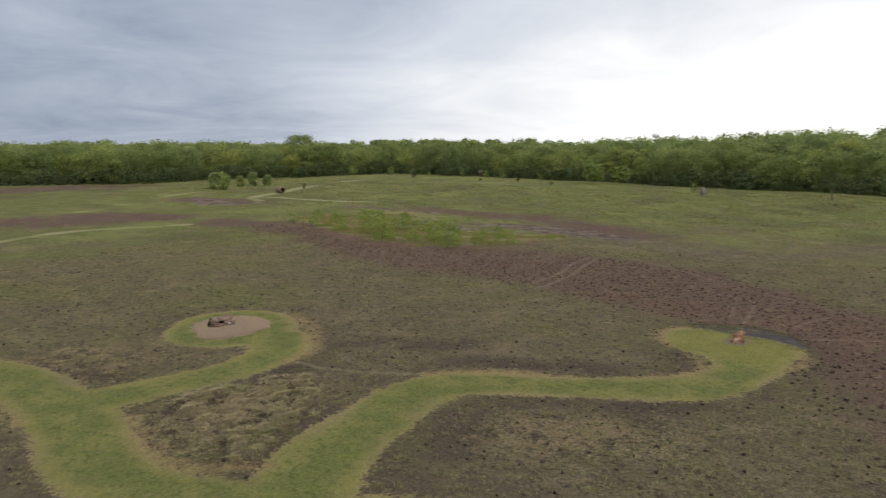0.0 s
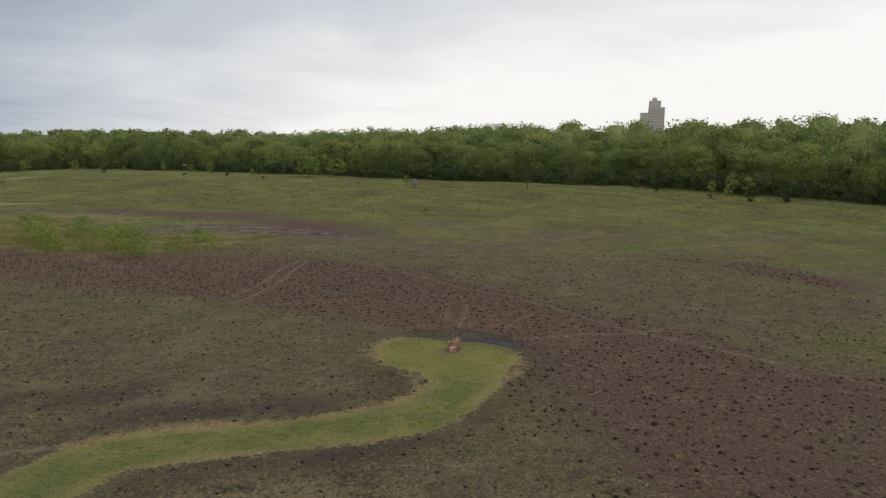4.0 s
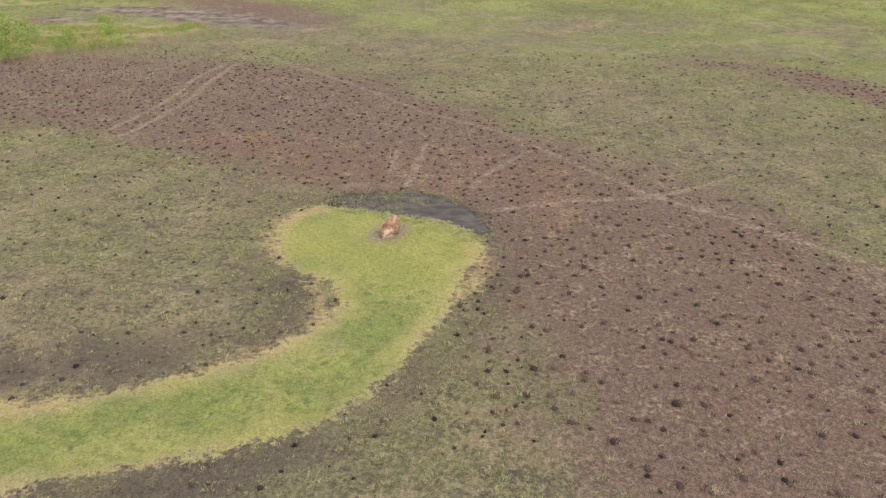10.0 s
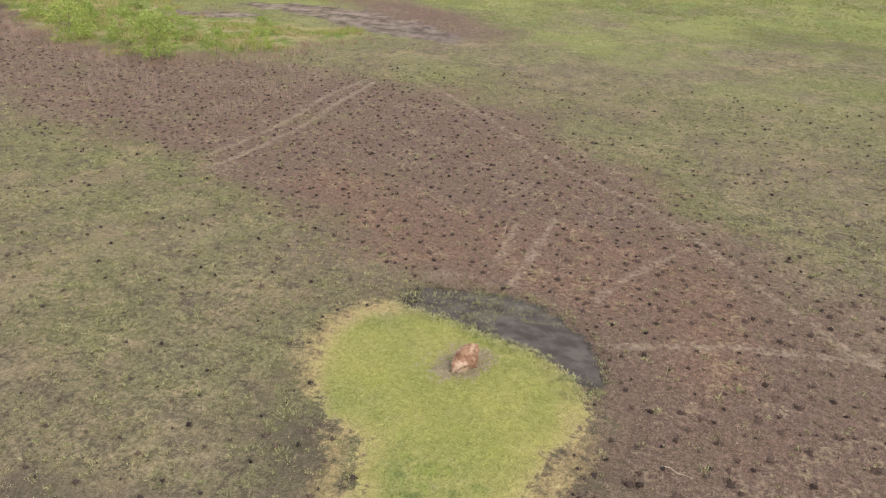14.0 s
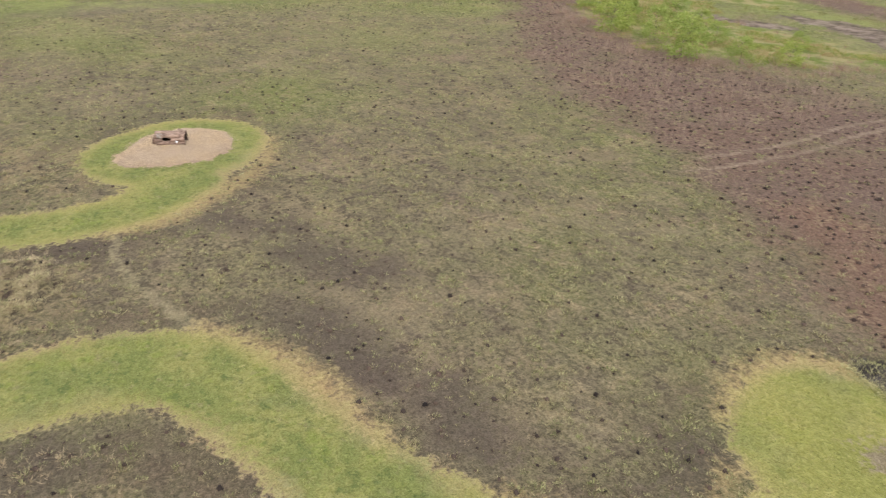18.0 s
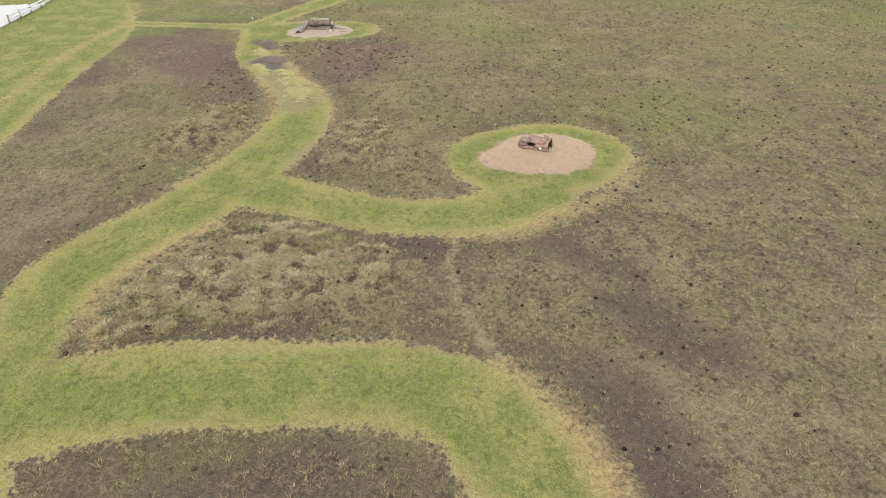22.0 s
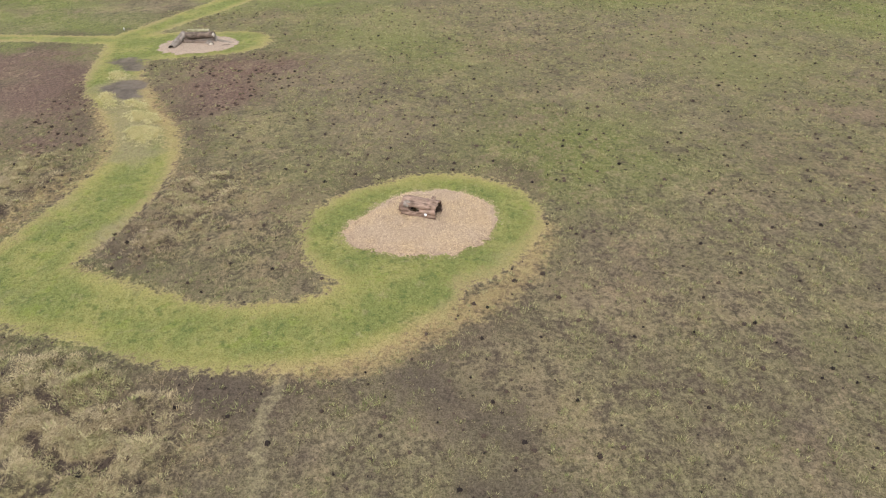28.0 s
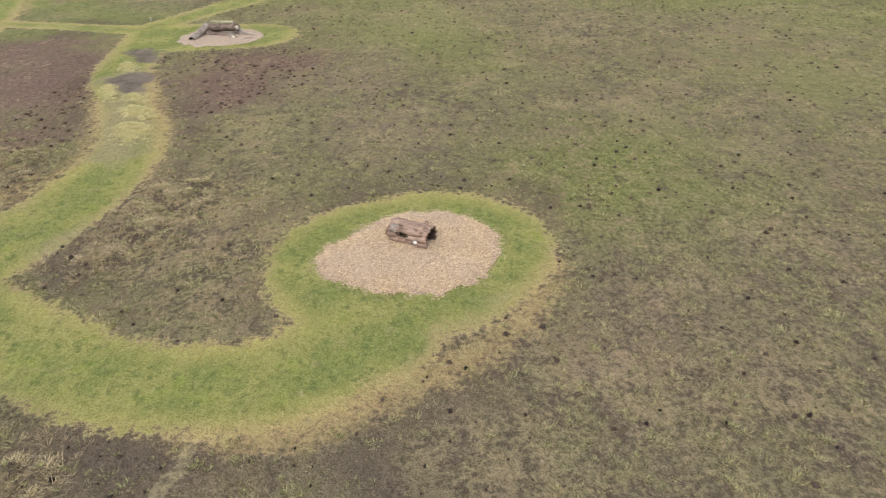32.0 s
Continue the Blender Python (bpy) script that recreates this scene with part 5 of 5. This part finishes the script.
# spring grass of the prairie
x, y = spots(g, 190000, -82, 36, 2, 82)
keep = (inside(LAWNS, x, y) < -0.1) & clear_of_things(x, y)
burn, dry = inside(BURN, x, y), inside(STRAW, x, y)
keep &= g.uniform(0, 1, len(x)) < np.where(burn > 0, 0.20 + 0.25 * clumps(x, y), np.clip(0.46 + 0.60 * clumps(x, y), 0.05, 1) * np.where(inside(SCORCH, x, y) > -0.2, 0.35, 1))
x, y = x[keep], y[keep]
stuff("prairie_grass", "low tufts of olive-green spring grass", "grass", [blades(g, x, y, height(x, y), 7, g.uniform(0.05, 0.14, len(x)), 0.011, g.uniform(0.05, 0.17, len(x)), 0.8)], M_PRAIRIE)
# fresh upright sprigs
x, y = spots(g, 16000, -80, 34, 3, 78)
keep = (inside(LAWNS, x, y) < -0.2) & clear_of_things(x, y) & (inside(MARSH, x, y) < 0) & (g.uniform(0, 1, len(x)) < np.where(inside(BURN, x, y) > 0.5, 0.12, 0.30 + 0.4 * clumps(x, y)))
x, y = x[keep], y[keep]
size = np.where(g.uniform(0, 1, len(x)) < 0.14, 1.6, 0.9)
stuff("grass_sprigs", "pale green sprigs of new growth", "grass", [blades(g, x, y, height(x, y), 20, size * g.uniform(0.09, 0.18, len(x)), 0.011, size * g.uniform(0.08, 0.17, len(x)), 0.7)], M_SPRIG)
# charred tussocks left by the burn: evenly spaced bunches, as they grew
def bunches(rng, step, x0, x1, y0, y1, loose=0.42):
    bx, by = np.meshgrid(np.arange(x0, x1, step), np.arange(y0, y1, step))
    bx, by = bx.ravel() + (np.floor(by.ravel() / step) % 2) * step * 0.5, by.ravel()
    return bx + rng.uniform(-loose, loose, bx.size) * step, by + rng.uniform(-loose, loose, bx.size) * step


def open_ground(x, y):
    return (inside(LAWNS, x, y) < -0.15) & clear_of_things(x, y) & (inside(MARSH, x, y) < -2) & (inside(TRAILS, x, y) < -0.12)


x, y = bunches(g, 0.78, -82, 36, 3, 82)
burnt = inside(BURN, x, y) + 2.0 * wave(x, y, 9, 62)
keep = open_ground(x, y) & (burnt > 0) & (g.uniform(0, 1, len(x)) < 0.80 + 0.2 * wave(x, y, 5, 63))
x, y = x[keep], y[keep]
size = 0.55 + 0.75 * g.uniform(0, 1, len(x)) ** 1.6
stuff("singed_tussocks", "dark brown singed bunches of prairie grass on the burnt ground", "grass", [domes(g, x, y, height(x, y), 0.112 * size, 0.07 * size), blades(g, x, y, height(x, y), 20, 0.13 * size, 0.016, 0.16 * size, 0.7)], M_SINGED)
x, y = bunches(g, 0.80, -82, 36, 3, 82)
burnt = inside(BURN, x, y)
keep = open_ground(x, y) & (g.uniform(0, 1, len(x)) < np.where(burnt > 0, 0.28, 0.42 + 0.30 * np.clip(wave(x, y, 7, 25), -0.8, 1) - 0.15 * clumps(x, y)) + 0.6 * (inside(SCORCH, x, y) > -0.3))
x, y = x[keep], y[keep]
big = 0.50 + 0.85 * g.uniform(0, 1, len(x)) ** 2.0
stuff("charred_tussocks", "black charred stubs of burnt bunch grass", "grass", [domes(g, x, y, height(x, y), 0.084 * big, 0.08 * big), blades(g, x, y, height(x, y), 18, 0.12 * big, 0.014, 0.12 * big, 0.6)], M_CHAR)
# pale shoots on the lee side of some stubs
some = g.uniform(0, 1, len(x)) < 0.55
x, y, big = x[some] + g.uniform(-0.07, 0.07, some.sum()), y[some] + 0.11 * big[some], big[some]
stuff("tussock_shoots", "pale green shoots rising from charred stubs", "grass", [blades(g, x, y, height(x, y), 14, 0.13 * big, 0.010, 0.11 * big, 0.9)], M_SPRIG)
# green tussocks that have sprouted again
x, y = bunches(g, 0.52, -82, 36, 3, 82)
burnt = inside(BURN, x, y)
keep = open_ground(x, y) & (g.uniform(0, 1, len(x)) < np.where(burnt > 0, 0.10, 0.50 + 0.35 * wave(x, y, 8, 27) + 0.15 * clumps(x, y)) * np.where(inside(SCORCH, x, y) > -0.2, 0.45, 1))
x, y = x[keep], y[keep]
big = 0.55 + 1.0 * g.uniform(0, 1, len(x)) ** 2.2
stuff("green_tussocks", "low olive-green tussocks sprouting on the prairie", "grass", [blades(g, x, y, height(x, y), 26, 0.17 * big, 0.013, 0.18 * big, 0.8)], M_SPRIG)
# bleached straw
x, y = spots(g, 70000, -82, 30, 2, 60)
d = inside(LAWNS, x, y)
keep = clear_of_things(x, y) & (((inside(STRAW, x, y) > -0.8) & (d < -0.2) & (g.uniform(0, 1, len(x)) < 0.5 + 0.5 * wave(x, y, 2.2, 31)))
                                | ((d > -0.6) & (d < 0.15) & (g.uniform(0, 1, len(x)) < 0.32 + 0.3 * wave(x, y, 4, 33))) | ((d < -0.2) & (g.uniform(0, 1, len(x)) < 0.05)))
x, y = x[keep], y[keep]
tall = np.where(inside(STRAW, x, y) > -0.8, 0.20, 0.10)
stuff("dry_grass", "bleached tufts of last year's dry grass", "grass", [blades(g, x, y, height(x, y), 10, tall * g.uniform(0.6, 1.2, len(x)), 0.012, g.uniform(0.08, 0.2, len(x)), 1.3)], M_STRAW)
# laid mounds of tall dry grass
x, y = spots(g, 9000, -50, -16, 1, 22)
keep = (inside(MOUNDS, x, y) > -0.6) & (inside(LAWNS, x, y) < -0.4) & (mounds(x, y) > 0.05 + 0.4 * g.uniform(0, 1, len(x))) & ((x > -32) | (g.uniform(0, 1, len(x)) < 0.45))
x, y = x[keep], y[keep]
size = g.uniform(0.6, 1.25, len(x))
stuff("dry_grass_mounds", "shaggy pale mounds of laid dry grass between the paths", "grass", [blades(g, x, y, height(x, y), 64, 0.13 * size, 0.007, 0.30 * size, 1.7)], M_MOUND)
# one rank green tuft among the mounds
x, y = spots(g, 240, -28.4, -26.0, 14.9, 17.0)
keep = np.hypot(x + 27.1, (y - 15.9) * 1.2) < 1.0 + 0.2 * wave(x, y, 0.7, 17)
x, y = x[keep], y[keep]
stuff("rank_grass", "tall bright yellow-green tuft among the dry mounds", "grass", [blades(g, x, y, height(x, y), 26, g.uniform(0.12, 0.24, len(x)), 0.006, 0.2, 0.9)], M_RANK)
# uncut clumps on the far path
x, y = spots(g, 9000, -64, -45, 2, 14)
keep = inside(PATCH, x, y) + 0.18 * wave(x, y, 1.1, 19) > 0
x, y = x[keep], y[keep]
stuff("uncut_grass", "pale yellow uncut clumps on the muddy path", "grass", [blades(g, x, y, height(x, y), 28, g.uniform(0.10, 0.22, len(x)), 0.008, 0.16, 0.6)], M_PALE)
# weeds in the shallow end of the puddle
x, y = spots(g, 5200, -6.5, 4.5, 39.5, 46)
d = inside([POND], x, y)
keep = ((d > -0.5) & (d < 0.15) & (g.uniform(0, 1, len(x)) < 0.10 + 0.35 * wave(x, y, 1.6, 35))) | ((d > -0.1) & (x < -1.0) & (g.uniform(0, 1, len(x)) < 0.55 + 0.4 * wave(x, y, 1.2, 36))) | ((d > -0.2) & (y > 43.6) & (g.uniform(0, 1, len(x)) < 0.25)) | ((np.hypot(x - 2.7, (y - 40.3) * 1.2) < 0.9) & (g.uniform(0, 1, len(x)) < 0.8))
x, y = x[keep], y[keep]
stuff("puddle_weeds", "dull green weeds along the edge of the puddle", "grass", [blades(g, x, y, np.maximum(height(x, y), -0.085), 10, g.uniform(0.05, 0.15, len(x)), 0.012, 0.12, 1.0)], M_SPRIG)
# ragged bank between the turf and the puddle
x, y = spots(g, 4200, -5.5, 4.5, 39, 44)
d = inside([POND], x, y)
keep = (d > -0.45) & (d < 0.22 + 0.12 * wave(x, y, 0.9, 37)) & (inside(LAWNS, x, y) > -0.1) & (g.uniform(0, 1, len(x)) < 0.75) & (np.hypot(x + 1.35, y - 40.1) > 1.0)
x, y = x[keep], y[keep]
stuff("bank_grass", "tufted yellow-green bank grass between turf and puddle", "grass", [blades(g, x, y, np.maximum(height(x, y), -0.06), 10, g.uniform(0.05, 0.16, len(x)), 0.012, 0.11, 0.9)], M_RANK)
# bleached stalks at the head of the puddle
x, y = spots(g, 300, -5.2, -1.5, 44.4, 46.2)
keep = np.hypot((x + 3.2) / 1.5, (y - 45.4) / 0.6) < 1
x, y = x[keep], y[keep]
stuff("bleached_stalks", "pale grey dead stalks at the head of the puddle", "grass", [blades(g, x, y, height(x, y), 10, g.uniform(0.15, 0.35, len(x)), 0.010, 0.16, 0.8)], M_PALE_REED)
# mown turf
x, y = spots(g, 130000, -76, 12, 1, 45)
keep = (inside(LAWNS, x, y) > 0.25) & (inside(MARGIN, x, y) < -0.1) & clear_of_things(x, y) & (inside(MUD, x, y) < -0.1) & (inside(PATCH, x, y) < 0)
x, y = x[keep], y[keep]
stuff("mown_turf", "short mown green turf of the paths", "grass", [blades(g, x, y, height(x, y), 5, g.uniform(0.03, 0.07, len(x)), 0.009, g.uniform(0.04, 0.14, len(x)), 0.8)], M_TURF)
# rusty dead stems along the marsh and behind the boulder
x, y = spots(g, 60000, -85, 10, 40, 100)
keep = (g.uniform(0, 1, len(x)) < np.clip(1 - np.abs(inside(MARSH, x, y) + 2.0) / 4.5, 0, 1) * 0.13 * (y < 92) * (0.6 + wave(x, y, 6, 83))) & clear_of_things(x, y) & (inside(LAWNS, x, y) < -0.3)
x, y = x[keep], y[keep]
tall = 0.22 + 0.75 * np.clip(1 - np.abs(inside(MARSH, x, y) + 1.0) / 4.5, 0, 1)
stuff("dead_stems", "rust-brown dead stems round the marsh", "grass", [blades(g, x, y, height(x, y), 8, tall * g.uniform(0.6, 1.2, len(x)), 0.018, 0.22, 0.4)], M_RUST)
# pale reeds on the near side of the marsh
x, y = spots(g, 22000, -70, -18, 58, 84)
keep = (g.uniform(0, 1, len(x)) < np.clip(1 - np.abs(inside(MARSH, x, y) + 1.5) / 4.5, 0, 1) ** 1.3 * (0.28 + 0.4 * wave(x, y, 6, 81))) & (y < 84 + 0.2 * (x + 40))
x, y = x[keep], y[keep]
stuff("marsh_reeds", "pinkish-tan dead reeds at the edge of the marsh", "grass", [blades(g, x, y, height(x, y), 7, g.uniform(0.4, 1.1, len(x)), 0.011, 0.25, 0.3)], M_PALE_REED)
# thin bare stems among the reeds
x, y = spots(g, 560, -48, -23.5, 60, 76)
keep = (inside(BURN, x, y) > -2) & (wave(x, y, 9, 91) > -0.4)
x, y = x[keep], y[keep]
stuff("bare_stems", "thin pale bare stems beside the marsh", "grass", [blades(g, x, y, height(x, y), 5, g.uniform(0.8, 1.5, len(x)), 0.011, 0.2, 0.25)], M_PALE_REED)
# short stubble of the burn
x, y = spots(g, 90000, -80, 38, 10, 76)
keep = (inside(BURN, x, y) > -0.5) & (inside(TRAILS, x, y) < -0.1) & clear_of_things(x, y) & (inside(LAWNS, x, y) < -0.3) & (inside(MARSH, x, y) < -1) & (g.uniform(0, 1, len(x)) < 0.3 + 0.5 * wave(x, y, 3.5, 61))
x, y = x[keep], y[keep]
stuff("burn_stubble", "short tan stubble on the burnt ground", "grass", [blades(g, x, y, height(x, y), 5, g.uniform(0.05, 0.12, len(x)), 0.007, 0.18, 2.2)], M_FIBRE)
# sedge of the marsh
x, y = spots(g, 16000, -85, -28, 66, 104)
keep = (inside(MARSH, x, y) + 4.5 * wave(x, y, 8, 41) > 2.0) & (inside(MUD, x, y) < 0)
x, y = x[keep], y[keep]
stuff("marsh_sedge", "fresh yellow-green sedge in the wet marsh", "grass", [blades(g, x, y, height(x, y), 8, g.uniform(0.2, 0.5, len(x)), 0.03, 0.3, 0.5)], M_REED)
# coarser tufts of the far meadow
x, y = spots(g, 70000, -150, 75, 72, 178)
keep = (inside(MARSH, x, y) < 0) & (inside(MUD, x, y) < -0.5) & (inside(WAYS, x, y) < -0.3) & (g.uniform(0, 1, len(x)) < np.where(inside(BURN, x, y) > 0, 0.1, 0.4 + 0.5 * wave(x, y, 8, 51)))
x, y = x[keep], y[keep]
stuff("far_meadow_grass", "olive tufts of the far meadow", "grass", [blades(g, x, y, height(x, y), 7, np.clip(y / 120, 0.5, 1) * g.uniform(0.14, 0.34, len(x)), 0.058 * np.clip((y - 55) / 85, 0.22, 1), 0.32, 0.7)], M_MEADOW)
